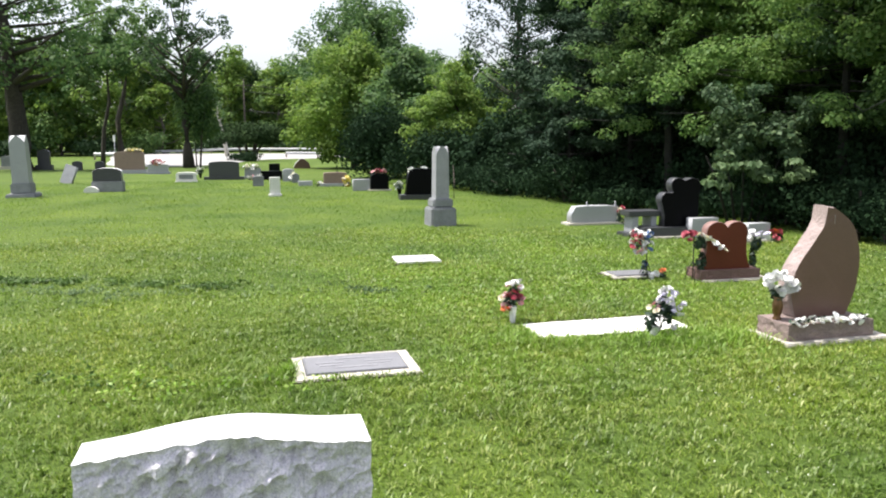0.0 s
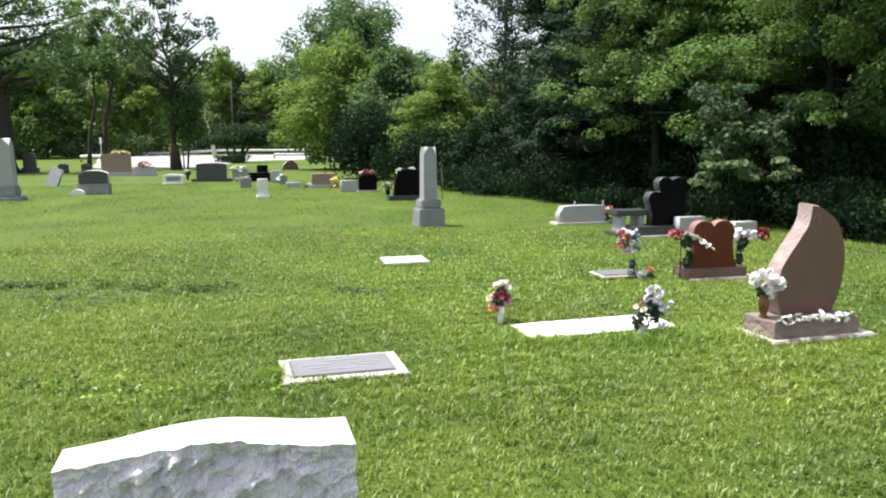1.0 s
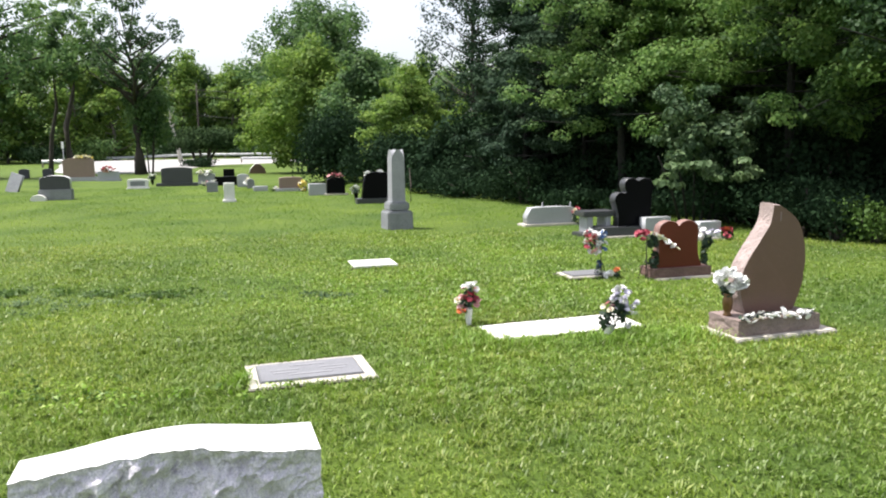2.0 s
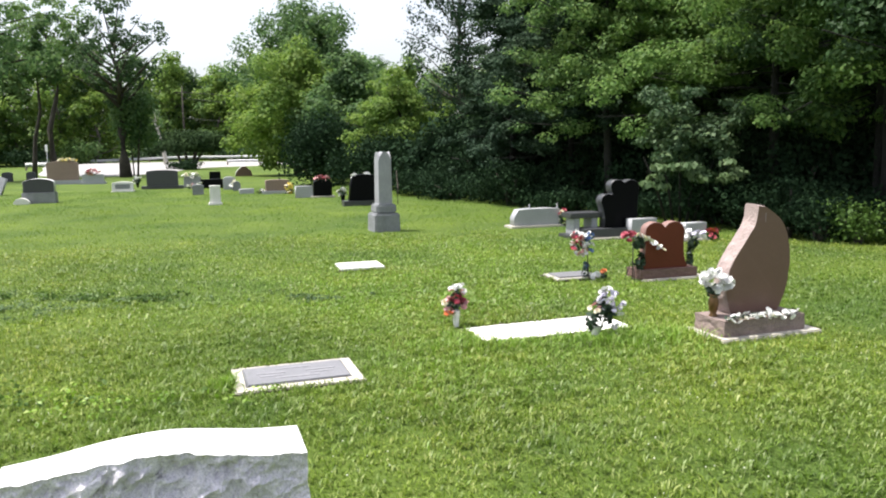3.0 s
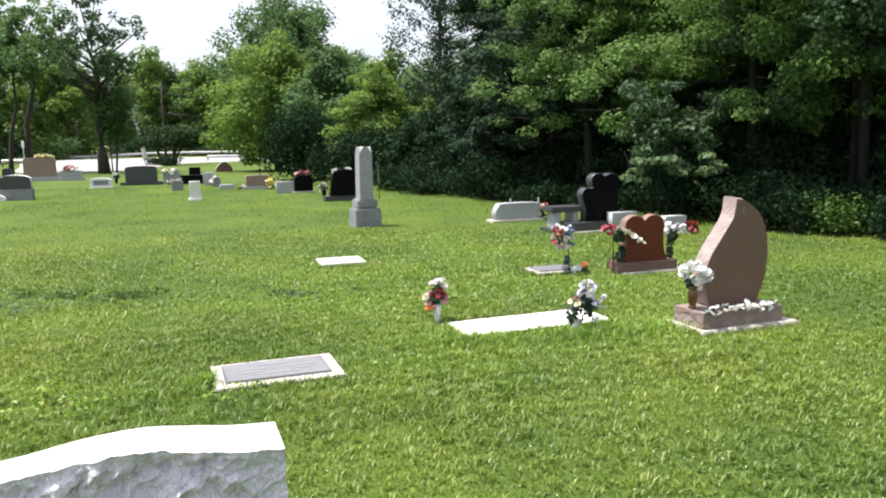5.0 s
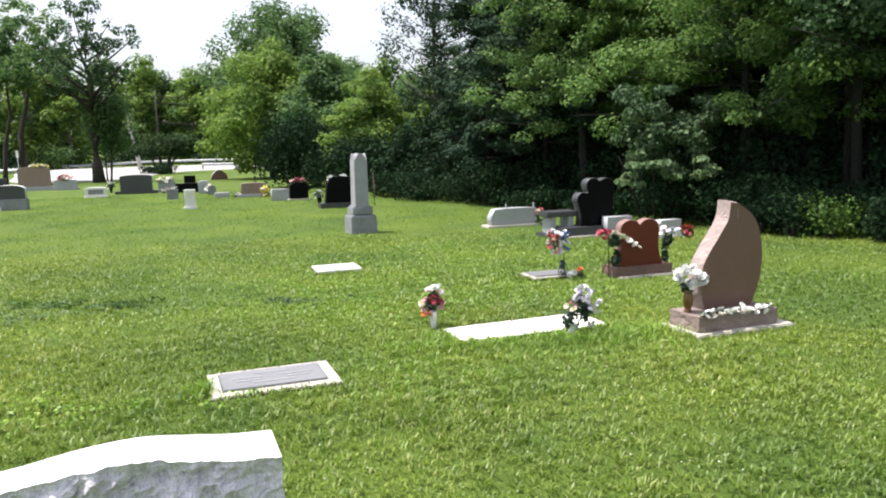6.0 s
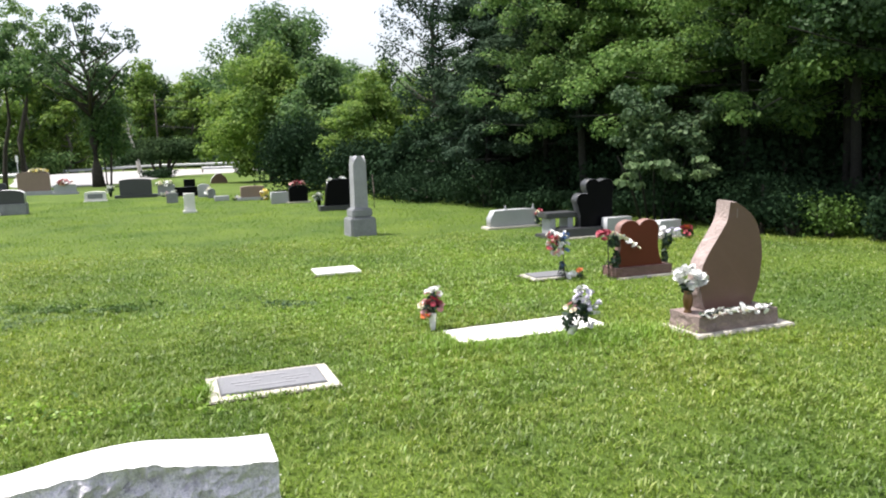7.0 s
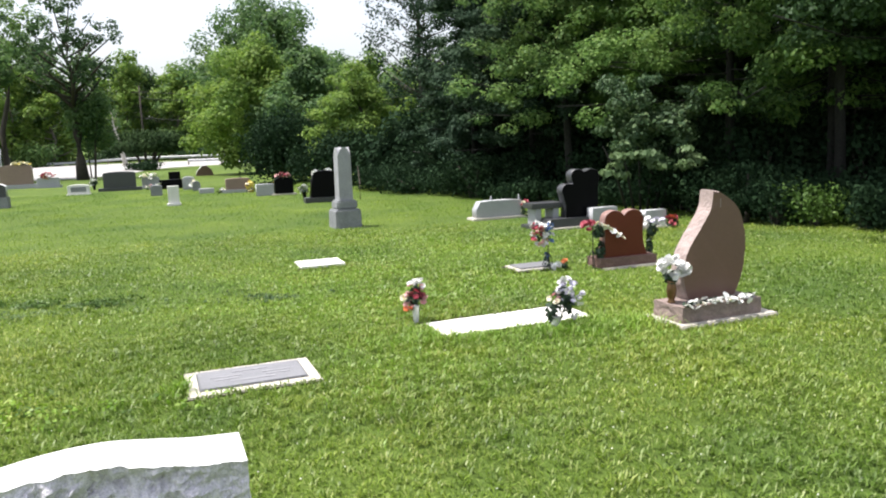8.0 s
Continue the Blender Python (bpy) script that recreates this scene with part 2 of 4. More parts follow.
def slab_bm(outline, thick, layers=4, rough=0.0, bevel=0.006):
    """A tablet: an outline in x and z (anticlockwise seen from the front), swept through its thickness; face 0 is material 0, the
    sides material 1. rough breaks the sides like pitched rock."""
    bm = bmesh.new()
    n = len(outline)
    cx = sum(p[0] for p in outline) / n
    cz = sum(p[1] for p in outline) / n
    rings = []
    for k in range(layers + 1):
        y = -thick / 2 + thick * k / layers
        ring = []
        for i, (x, z) in enumerate(outline):
            v = Vector((x, y, z))
            edge = k in (0, layers)
            if rough and z > 0.01:
                out = Vector((x - cx, 0, z - cz)).normalized()
                amount = noise.noise(v * 11 + Vector((thick * 31, 0, 1))) + 0.6 * noise.noise(v * 33)
                v += out * rough * (amount * (0.35 if edge else 1.0) + (0 if edge else 0.45))
                if edge:
                    v.y += rough * 0.25 * noise.noise(v * 29)
            elif edge and bevel:
                out = Vector((x - cx, 0, z - cz)).normalized()
                v -= out * bevel * (1 if z > 0.01 else 0)
            ring.append(bm.verts.new(v))
        rings.append(ring)
    if not rough and bevel:                       # a slim rounded arris
        for ring, s in ((rings[1], -1), (rings[-2], 1)):
            for v in ring:
                v.co.y = s * (thick / 2 - bevel)
    for a, b in zip(rings, rings[1:]):
        for i in range(n):
            f = bm.faces.new((a[i], b[i], b[(i + 1) % n], a[(i + 1) % n]))
            f.material_index = 1
            f.smooth = not rough
    bm.faces.new(rings[0])
    bm.faces.new(rings[-1][::-1])
    bmesh.ops.recalc_face_normals(bm, faces=bm.faces[:])
    return bm


def curve_pts(ctrl, per=8):
    """A smooth open line through control points (Catmull-Rom)."""
    out = []
    p = [ctrl[0], *ctrl, ctrl[-1]]
    for a, b, c, d in zip(p, p[1:], p[2:], p[3:]):
        for i in range(per):
            t = i / per
            out.append(tuple(0.5 * (2 * b[k] + (c[k] - a[k]) * t + (2 * a[k] - 5 * b[k] + 4 * c[k] - d[k]) * t * t
                                    + (3 * b[k] - a[k] - 3 * c[k] + d[k]) * t ** 3) for k in range(len(b))))
    out.append(tuple(ctrl[-1]))
    return out


def tube_bm(points, radii, sides=8, bm=None):
    """A tapered tube along points."""
    bm = bm or bmesh.new()
    rings = []
    for i, p in enumerate(points):
        p = Vector(p)
        a, b = Vector(points[max(0, i - 1)]), Vector(points[min(len(points) - 1, i + 1)])
        q = (b - a).to_track_quat("Z", "Y")
        rings.append([bm.verts.new(p + q @ Vector((math.cos(u) * radii[i], math.sin(u) * radii[i], 0)))
                      for u in (math.tau * k / sides for k in range(sides))])
    for a, b in zip(rings, rings[1:]):
        for i in range(sides):
            bm.faces.new((a[i], a[(i + 1) % sides], b[(i + 1) % sides], b[i])).smooth = True
    bm.faces.new(rings[0][::-1])
    bm.faces.new(rings[-1])
    return bm


def lathe_bm(profile, sides=20, x=0, y=0, z=0):
    """A turned shape: profile of (radius, height)."""
    return tube_bm([(x, y, z + h + i * 1e-5) for i, (r, h) in enumerate(profile)], [r for r, h in profile], sides)


# ---------- ground, road ----------
def make_ground():
    def axis(lo, hi, near_lo, near_hi):
        a = list(np.arange(near_lo, near_hi + 0.01, 0.5))
        step, v = 0.5, near_hi
        while v < hi:
            step *= 1.25
            v += step
            a.append(min(v, hi))
        step, v = 0.5, near_lo
        while v > lo:
            step *= 1.25
            v -= step
            a.insert(0, max(v, lo))
        return a
    xs, ys = axis(-900, 900, -14, 10), axis(-300, 1500, -3, 30)
    verts = np.array([(x, y, terrain(x, y)) for y in ys for x in xs])
    n = len(xs)
    faces = np.array([(j * n + i, j * n + i + 1, (j + 1) * n + i + 1, (j + 1) * n + i) for j in range(len(ys) - 1) for i in range(n - 1)])
    me = arrays_mesh("ground", verts, faces, M_GROUND)
    me.shade_smooth()
    return tagged(new("ground", me), "mown green cemetery lawn with clover", "lawn", kind="structure")


def strip(name, left, right, lift, mat, label, category):
    """A paved strip between two lines, laid on the terrain with a real edge."""
    bm = bmesh.new()
    a = [bm.verts.new((x, y, terrain(x, y) + lift)) for x, y in left]
    b = [bm.verts.new((x, y, terrain(x, y) + lift)) for x, y in right]
    a0 = [bm.verts.new((x, y, terrain(x, y) - 0.3)) for x, y in left]
    b0 = [bm.verts.new((x, y, terrain(x, y) - 0.3)) for x, y in right]
    for i in range(len(a) - 1):
        bm.faces.new((a[i], a[i + 1], b[i + 1], b[i]))
        bm.faces.new((a0[i], a0[i + 1], a[i + 1], a[i]))
        bm.faces.new((b[i], b[i + 1], b0[i + 1], b0[i]))
    bmesh.ops.recalc_face_normals(bm, faces=bm.faces[:])
    return tagged(new(name, mesh_of(bm, name, mat)), label, category, kind="structure")


make_ground()
near_edge = curve_pts([(-56, 120), (-50, 114), (-44, 100), (-36, 82), (-24, 54), (-18.5, 48.8), (-17.0, 58), (-20, 78), (-20, 88), (-15, 100), (0, 104), (30, 104), (80, 100)], 6)
far_edge = curve_pts([(-56.5, 120.5), (-53, 119), (-50, 118.5), (-47, 118), (-44, 117.6), (-41, 117.4), (-38, 117.2), (-35, 117), (-31, 117), (-26, 117), (0, 117), (30, 116), (80, 112)], 6)
strip("road", near_edge, far_edge, 0.04, M_ASPHALT, "pale sunlit paved road past the lawn", "road")


# ---------- trees ----------
def leaf_cloud(rng, clumps, count, size, droop=0.25, flat=0.45, shell=0.55):
    """Leaves scattered through ellipsoid clumps, thicker towards their shells. Each is a small folded blade of four corners."""
    vol = np.array([(r[0] * r[1] * r[2]) ** (2 / 3) for c, r in clumps])
    pick = rng.choice(len(clumps), count, p=vol / vol.sum())
    cen = np.array([c for c, r in clumps])[pick]
    rad = np.array([r for c, r in clumps])[pick]
    d = rng.normal(size=(count, 3))
    d /= np.linalg.norm(d, axis=1)[:, None]
    k = shell + (1 - shell) * rng.random(count) ** 0.6
    k *= 1 + 0.2 * rng.normal(size=count)
    pos = cen + d * rad * k[:, None]
    n = d * 0.95 + rng.normal(size=(count, 3)) * 0.5 + np.array([0, 0, flat])
    n /= np.linalg.norm(n, axis=1)[:, None]
    a = rng.normal(size=(count, 3)) + np.array([0, 0, -droop])
    a -= (a * n).sum(1)[:, None] * n
    a /= np.linalg.norm(a, axis=1)[:, None]
    b = np.cross(n, a)
    s = (size * (0.6 + 0.8 * rng.random(count)))[:, None]
    fold = n * s * 0.12
    v = np.stack([pos - a * s * 0.5, pos + b * s * 0.3 + fold, pos + a * s * 0.5, pos - b * s * 0.3 + fold], 1).reshape(-1, 3)
    i = np.arange(count)[:, None] * 4
    return v, i + np.array([0, 1, 2, 3])


def tree(name, x, y, height, spread, label, leaf=M_LEAF, bark=M_BARK, leaves=9000, size=0.14, low=0.3, trunk=0.18, seed=1, lean=(0, 0),
         clump=0.3, limbs=9, category="tree", group="", flat=0.45, squash=0.75, gap=1.0, cone=False, limb=0.4, rise=1.0, shares=(1.0, 0.68, 0.42)):
    """A trunk with limbs, and a crown of leaf clumps round the limbs' ends. low: the crown's foot as a share of the height.
    cone: the lowest boughs reach out furthest, as on trees that stand at the open edge of a wood."""
    rng = np.random.default_rng(seed)
    root = thing(name, x, y, 0, label, category, group)
    top = np.array([lean[0], lean[1], height])
    stem = [(0, 0, -0.2)] + [tuple(top * u * 0.86 + np.array([rng.normal() * 0.03, rng.normal() * 0.03, 0]) * height * u) for u in (0.12, 0.3, 0.5, 0.7, 0.85, 1.0)]
    rr = [trunk * k for k in (1.35, 1.0, 0.85, 0.66, 0.45, 0.28, 0.1)]
    bm = tube_bm(stem, rr, 9)
    clumps = []
    for j in range(limbs):
        u = low + (0.97 - low) * (j + 0.3 + 0.5 * rng.random()) / limbs
        base = np.array(stem[0]) + (top * 0.86) * u
        ang = j * 2.4 + rng.random() * 1.2
        prof = math.sin(math.pi * min(1, max(0.0, (u - low) / (1 - low)) * 0.8 + 0.22)) ** 0.7
        if cone:
            prof = (1 - 0.85 * (u - low) / (1 - low)) ** 0.85
        reach = spread * prof * (0.65 + 0.5 * rng.random())
        end = base + np.array([math.cos(ang) * reach, math.sin(ang) * reach, (rng.uniform(-0.35, 0.5) if cone else height * (0.06 + 0.1 * rng.random())) * rise])
        mid = (base + end) / 2 + np.array([0, 0, -0.03 * height * rng.random()])
        tube_bm([tuple(base), tuple(mid), tuple(end)], [trunk * limb * (1.1 - u), trunk * limb * 0.62 * (1.1 - u), 0.012], 6, bm)
        for f in shares:
            c = base + (end - base) * f + rng.normal(size=3) * spread * 0.1 * gap
            r = spread * clump * (0.65 + 0.6 * rng.random())
            clumps.append((c, (r, r, r * squash)))
    c = top * 0.97
    clumps.append((c, (spread * clump * 0.9,) * 2 + (spread * clump * 0.8,)))
    part("trunk", bm, bark, root)
    v, f = leaf_cloud(rng, clumps, leaves, size, flat=flat)
    v[:, 2] = np.maximum(v[:, 2], 0.02)
    part("crown", arrays_mesh("crown", v, f, leaf), None, root)
    return root


def bush(name, x, y, w, d, h, label, leaf=M_LEAFDARK, leaves=5000, size=0.1, seed=1, lumps=9, category="bush", group="", foot=0.0, stems=4, bark=M_BARK, thick=0.05, flat=0.45):
    rng = np.random.default_rng(seed)
    root = thing(name, x, y, 0, label, category, group)
    clumps = []
    for j in range(lumps):
        a = rng.random() * math.tau
        q = rng.random() ** 0.5 * 0.7
        z = foot * h + (1 - foot) * h * (0.18 + 0.62 * rng.random())
        r = 0.28 + 0.2 * rng.random()
        clumps.append(((math.cos(a) * q * w / 2, math.sin(a) * q * d / 2, z), (w * r * 0.7, d * r * 0.7, h * (1 - foot) * r * 0.75)))
    bm = bmesh.new()
    for j in range(stems):
        c = clumps[j % lumps][0]
        tube_bm([(c[0] * 0.25, c[1] * 0.25, -0.1), (c[0] * 0.5, c[1] * 0.5, c[2] * 0.5), c], [thick, thick * 0.7, 0.01], 6, bm)
    part("stem", bm, bark, root)
    v, f = leaf_cloud(rng, clumps, leaves, size, flat=flat)
    v[:, 2] = np.maximum(v[:, 2], 0.015)
    part("crown", arrays_mesh("crown", v, f, leaf), None, root)
    return root


rngp = random.Random(7)
WOOD = [(-0.3, 21.0), (0.9, 19.2), (2.0, 17.0), (3.1, 15.7), (4.4, 14.0), (5.3, 12.5), (5.9, 11.3), (6.6, 10.4), (7.7, 9.4), (9.4, 8.2), (11.8, 6.4)]
edge = [(a[0] + (b[0] - a[0]) * k, a[1] + (b[1] - a[1]) * k) for a, b in zip(WOOD, WOOD[1:]) for k in (0.0, 0.5)]
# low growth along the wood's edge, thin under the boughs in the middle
# leaf colour carries the shade; flat below 0 turns leaves from the sun
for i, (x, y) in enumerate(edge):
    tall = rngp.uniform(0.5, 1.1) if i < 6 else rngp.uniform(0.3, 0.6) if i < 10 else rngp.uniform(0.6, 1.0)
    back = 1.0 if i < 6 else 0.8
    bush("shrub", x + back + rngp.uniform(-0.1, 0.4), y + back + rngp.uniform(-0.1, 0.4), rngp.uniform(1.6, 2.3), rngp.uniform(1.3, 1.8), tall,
         "green undergrowth at the edge of the wood, darkened as shade", M_LEAFDEEPSHADE, 2600, 0.08, 20 + i, 24, group="undergrowth", flat=-0.35)
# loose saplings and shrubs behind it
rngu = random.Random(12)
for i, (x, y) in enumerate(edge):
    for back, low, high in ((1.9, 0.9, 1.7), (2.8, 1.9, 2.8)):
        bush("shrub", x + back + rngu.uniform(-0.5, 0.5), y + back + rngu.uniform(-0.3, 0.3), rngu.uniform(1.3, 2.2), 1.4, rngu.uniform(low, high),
             "loose shade-darkened shrub under the trees of the wood", M_LEAFDEEPSHADE, 1600, 0.10, 400 + i * 2 + int(back), 18, group="undergrowth", flat=-0.35)
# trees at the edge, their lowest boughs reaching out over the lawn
# leaf colours run shade-dark, sun-bright, then dark again, in place of the light
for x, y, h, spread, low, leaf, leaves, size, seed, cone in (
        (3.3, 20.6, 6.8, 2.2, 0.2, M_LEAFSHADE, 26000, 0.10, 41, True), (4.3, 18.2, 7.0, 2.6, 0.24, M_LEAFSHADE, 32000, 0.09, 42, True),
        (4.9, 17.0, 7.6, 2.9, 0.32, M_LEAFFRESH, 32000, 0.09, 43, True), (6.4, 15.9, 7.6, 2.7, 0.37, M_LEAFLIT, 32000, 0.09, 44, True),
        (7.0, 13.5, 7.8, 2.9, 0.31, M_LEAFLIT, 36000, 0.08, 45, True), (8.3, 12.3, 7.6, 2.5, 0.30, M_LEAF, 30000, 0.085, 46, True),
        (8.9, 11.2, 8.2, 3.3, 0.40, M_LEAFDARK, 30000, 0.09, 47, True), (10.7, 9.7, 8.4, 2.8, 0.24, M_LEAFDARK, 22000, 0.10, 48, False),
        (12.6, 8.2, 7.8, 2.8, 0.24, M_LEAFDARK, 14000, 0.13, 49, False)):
    tree("wood_tree", x, y, h, spread, "leafy broadleaf tree at the edge of the wood", leaf, M_BARKSHADE, leaves, size, low, 0.09, seed, (rngp.uniform(-0.2, 0.2), 0.2), 0.12, 50,
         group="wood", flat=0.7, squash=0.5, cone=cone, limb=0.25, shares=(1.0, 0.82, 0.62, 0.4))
# tall trees added mostly out of view: crowns over the lawn shade the wood's edge
tree("wood_tree", 8.4, 12.2, 8.6, 2.9, "tall tree added to shade the edge of the wood, leaning out over the lawn", M_LEAF, M_BARKSHADE, 15000, 0.14, 0.47, 0.09, 131, (-1.4, -1.5), 0.24, 28, group="wood", squash=0.5)
tree("wood_tree", 13.6, 11.4, 9.8, 3.2, "tall tree added to shade the edge of the wood, leaning out over the lawn", M_LEAF, M_BARKSHADE, 10000, 0.16, 0.6, 0.14, 132, (-3.6, -2.2), 0.26, 22, group="wood", squash=0.6)
# tall trees behind
for i, (x, y) in enumerate(edge[3:]):
    if i % 2 and i > 3:
        continue
    x, y = x + 4.9 + rngp.uniform(-0.5, 1.2), y + 5.0 + rngp.uniform(-0.5, 1.5)
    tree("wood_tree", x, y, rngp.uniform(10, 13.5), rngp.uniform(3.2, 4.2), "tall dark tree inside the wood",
         [M_LEAFBLUE, M_LEAF][i % 2], M_BARKSHADE, 8500, 0.26, 0.06, 0.2, 70 + i, (rngp.uniform(-0.6, 0.6), 0), 0.3, 16, group="wood")
# ferny growth in the sun where the wood meets the lawn
# most clumps take the shade-darkened leaf colour
for i, (x, y) in enumerate(((6.2, 11.5), (6.6, 11.0), (7.0, 10.6), (7.4, 10.1), (7.8, 9.8), (8.3, 9.3), (8.9, 8.9), (9.6, 8.5))):
    bush("fern_clump", x, y, 1.0, 0.8, rngp.uniform(0.4, 0.8), "low leafy green growth at the edge of the wood", (M_LEAFDEEPSHADE, M_LEAFDEEPSHADE, M_WEED)[i % 3], 1500, 0.065, 340 + i, 20, group="ferns", category="ferns", flat=0.0)
# thick growth inside the wood, its leaf colour near black for the deep shade
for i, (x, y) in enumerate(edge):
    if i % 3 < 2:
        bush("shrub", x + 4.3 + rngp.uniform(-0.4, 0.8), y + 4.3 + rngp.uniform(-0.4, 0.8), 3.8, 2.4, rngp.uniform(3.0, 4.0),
             "tall shade-darkened thicket inside the wood", M_LEAFDEEPSHADE, 2600, 0.24, 320 + i, 16, group="undergrowth")
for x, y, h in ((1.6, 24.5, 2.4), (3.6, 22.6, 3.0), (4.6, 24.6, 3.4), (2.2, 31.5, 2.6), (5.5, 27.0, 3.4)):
    bush("shrub", x, y, 3.2, 2.4, h, "tall shade-darkened thicket inside the wood", M_LEAFDEEPSHADE, 5000, 0.18, int(x * 10 + y), 16, group="undergrowth")
# a bush of grey-green leaves with a bough of paler ones over the graves
rd = np.random.default_rng(90)
t = thing("dogwood_bush", 5.3, 13.1, 0, "bush with pale drooping leaves at the edge of the wood", "bush", z=-0.05)
bm = bmesh.new()
for k in range(6):
    tube_bm([(0.1 * k - 0.3, 0.2, -0.1), (0.22 * k - 0.6, 0.1, 0.8), (0.32 * k - 0.9, -0.1, 1.3)], [0.03, 0.02, 0.008], 6, bm)
part("stem", bm, M_BARKSHADE, t)
upper = [((rd.uniform(-0.8, 0.9), rd.uniform(-0.3, 0.4), rd.uniform(0.95, 2.45)), (rd.uniform(0.12, 0.24), 0.2, rd.uniform(0.08, 0.16))) for k in range(60)]
v, f = leaf_cloud(rd, upper, 5200, 0.09, 0.8)
part("crown", arrays_mesh("crown", v, f, M_LEAFBLUE), None, t)
v, f = leaf_cloud(rd, upper[::2], 620, 0.10, 1.6)
tagged(part("bough", arrays_mesh("bough", v, f, M_LEAFPALE), None, t), "pale leaves among the grey-green ones", kind="stuff")
sprays = [((-0.95 + 0.115 * k + rd.normal() * 0.06, -0.45 + rd.normal() * 0.1, 0.70 + 0.42 * rd.random() + 0.012 * k), (0.13, 0.13, 0.05)) for k in range(16)]
v, f = leaf_cloud(rd, sprays, 520, 0.125, 2.6, 0.45)
tagged(part("bough", arrays_mesh("bough", v, f, M_LEAFPALE), None, t), "pale drooping leaves", kind="stuff")


# the clump in the middle distance
tree("maple_tree", -5.7, 46.0, 7.6, 3.6, "bright green maple beyond the graves", M_LEAFBRIGHT, M_BARK, 26000, 0.22, 0.06, 0.22, 101, (0.3, 0), 0.22, 34, flat=0.65, squash=0.85)
tree("maple_tree", -2.2, 43.0, 6.4, 3.0, "green maple beyond the graves", M_LEAF, M_BARK, 22000, 0.22, 0.06, 0.2, 102, (0, 0), 0.22, 32, flat=0.65, squash=0.85)
tree("tall_tree", -8.2, 76.0, 15.6, 6.4, "tall tree rising behind the maples", M_LEAF, M_BARK, 22000, 0.34, 0.42, 0.3, 103, (0.2, 0), 0.2, 34, flat=0.6, squash=0.9, gap=1.3)
tree("young_tree", 0.1, 28.0, 4.1, 1.95, "small bright green tree beside the wood", M_LEAFBRIGHT, M_BARK, 17000, 0.12, 0.2, 0.1, 104, (0, 0), 0.2, 32, flat=0.9, squash=0.55)
# these two shrubs have the shade behind the graves in their leaf colour
bush("shrub", -2.5, 29.0, 3.4, 3.0, 2.5, "dense shade-darkened shrub behind the graves", M_LEAFDEEPSHADE, 9000, 0.13, 105, 24, flat=-0.3)
bush("shrub", -0.5, 25.5, 3.6, 2.2, 1.7, "dense shade-darkened shrub behind the graves", M_LEAFDEEPSHADE, 7000, 0.11, 106, 24, flat=-0.3)
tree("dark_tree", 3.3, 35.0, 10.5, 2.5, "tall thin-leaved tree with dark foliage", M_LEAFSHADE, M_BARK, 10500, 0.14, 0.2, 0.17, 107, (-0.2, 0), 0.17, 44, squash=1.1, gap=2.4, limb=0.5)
tree("dark_tree", 6.0, 33.0, 10.5, 2.8, "tall thin-leaved tree with dark foliage", M_LEAFDARK, M_BARK, 9000, 0.17, 0.15, 0.18, 108, (0.3, 0), 0.2, 18)

# lawn trees towards the road
tree("oak_tree", -15.8, 46.6, 10.0, 3.2, "oak with an open crown beside the road", M_LEAFDARK, M_BARK, 4400, 0.20, 0.47, 0.29, 111, (-0.25, 0), 0.12, 26, limb=0.8, rise=1.6, gap=1.1, squash=0.9)
bush("ivy_mass", -15.4, 46.9, 2.6, 2.0, 5.0, "ivy and suckers round the oak trunk", M_LEAF, 5000, 0.2, 112, 14, category="ivy", foot=0.34)
tree("lawn_tree", -21.9, 51.0, 11.5, 3.6, "slender tree with a dark bare trunk", M_LEAFFRESH, M_BARK, 7500, 0.2, 0.62, 0.2, 113, (0.6, 0), 0.14, 28, limb=0.6, gap=1.7)
tree("lawn_tree", -20.8, 46.0, 9.0, 1.5, "slender leaning tree with a dark bare trunk", M_LEAF, M_BARK, 1800, 0.24, 0.6, 0.13, 114, (1.1, 0), 0.26, 8)
tree("ash_tree", -22.8, 41.0, 12.5, 5.6, "large old tree with a grey trunk and long limbs", M_LEAF, M_BARK, 10000, 0.22, 0.4, 0.55, 115, (-0.6, 0), 0.13, 34, gap=1.6, limb=0.5)
bush("yew_tree", -19.8, 76.0, 6.2, 5.0, 3.6, "low spreading yew beside the road", M_YEW, 14000, 0.22, 116, 26, category="tree", foot=0.5, stems=5, thick=0.16)
bush("shrub", -19.6, 72.5, 3.4, 1.6, 0.9, "low dark shrub under the yew", M_LEAFDEEPSHADE, 1500, 0.2, 117, 10)

# woods beyond the road
far = random.Random(11)
for i in range(40):
    x = -100 + i * 3.1 + far.uniform(-1.5, 1.5)
    y = (124 if x > -40 else 112 - (abs(x) - 40) * 0.35) + far.uniform(0, 7)
    tree("roadside_tree", x, y, far.uniform(13.5, 17.0), far.uniform(4.0, 5.2), "green roadside tree beyond the road",
         [M_LEAFFRESH, M_LEAFBRIGHT, M_LEAF, M_LEAFBRIGHT][i % 4], M_BARKPALE, 4400, 0.55, 0.02, 0.25, 200 + i, (0, 0), 0.25, 24, flat=0.9, group="trees beyond the road")
for i in range(26):
    x = -112 + i * 4.6 + far.uniform(-1.5, 1.5)
    tree("roadside_tree", x, (140 if x > -40 else 127 - (abs(x) - 40) * 0.3) + far.uniform(0, 8), far.uniform(14.0, 18.0), far.uniform(5.0, 6.2), "green tree of the woods beyond the road",
         [M_LEAF, M_LEAFFRESH][i % 2], M_BARKPALE, 2100, 0.85, 0.02, 0.25, 600 + i, (0, 0), 0.3, 16, flat=0.9, group="trees beyond the road")
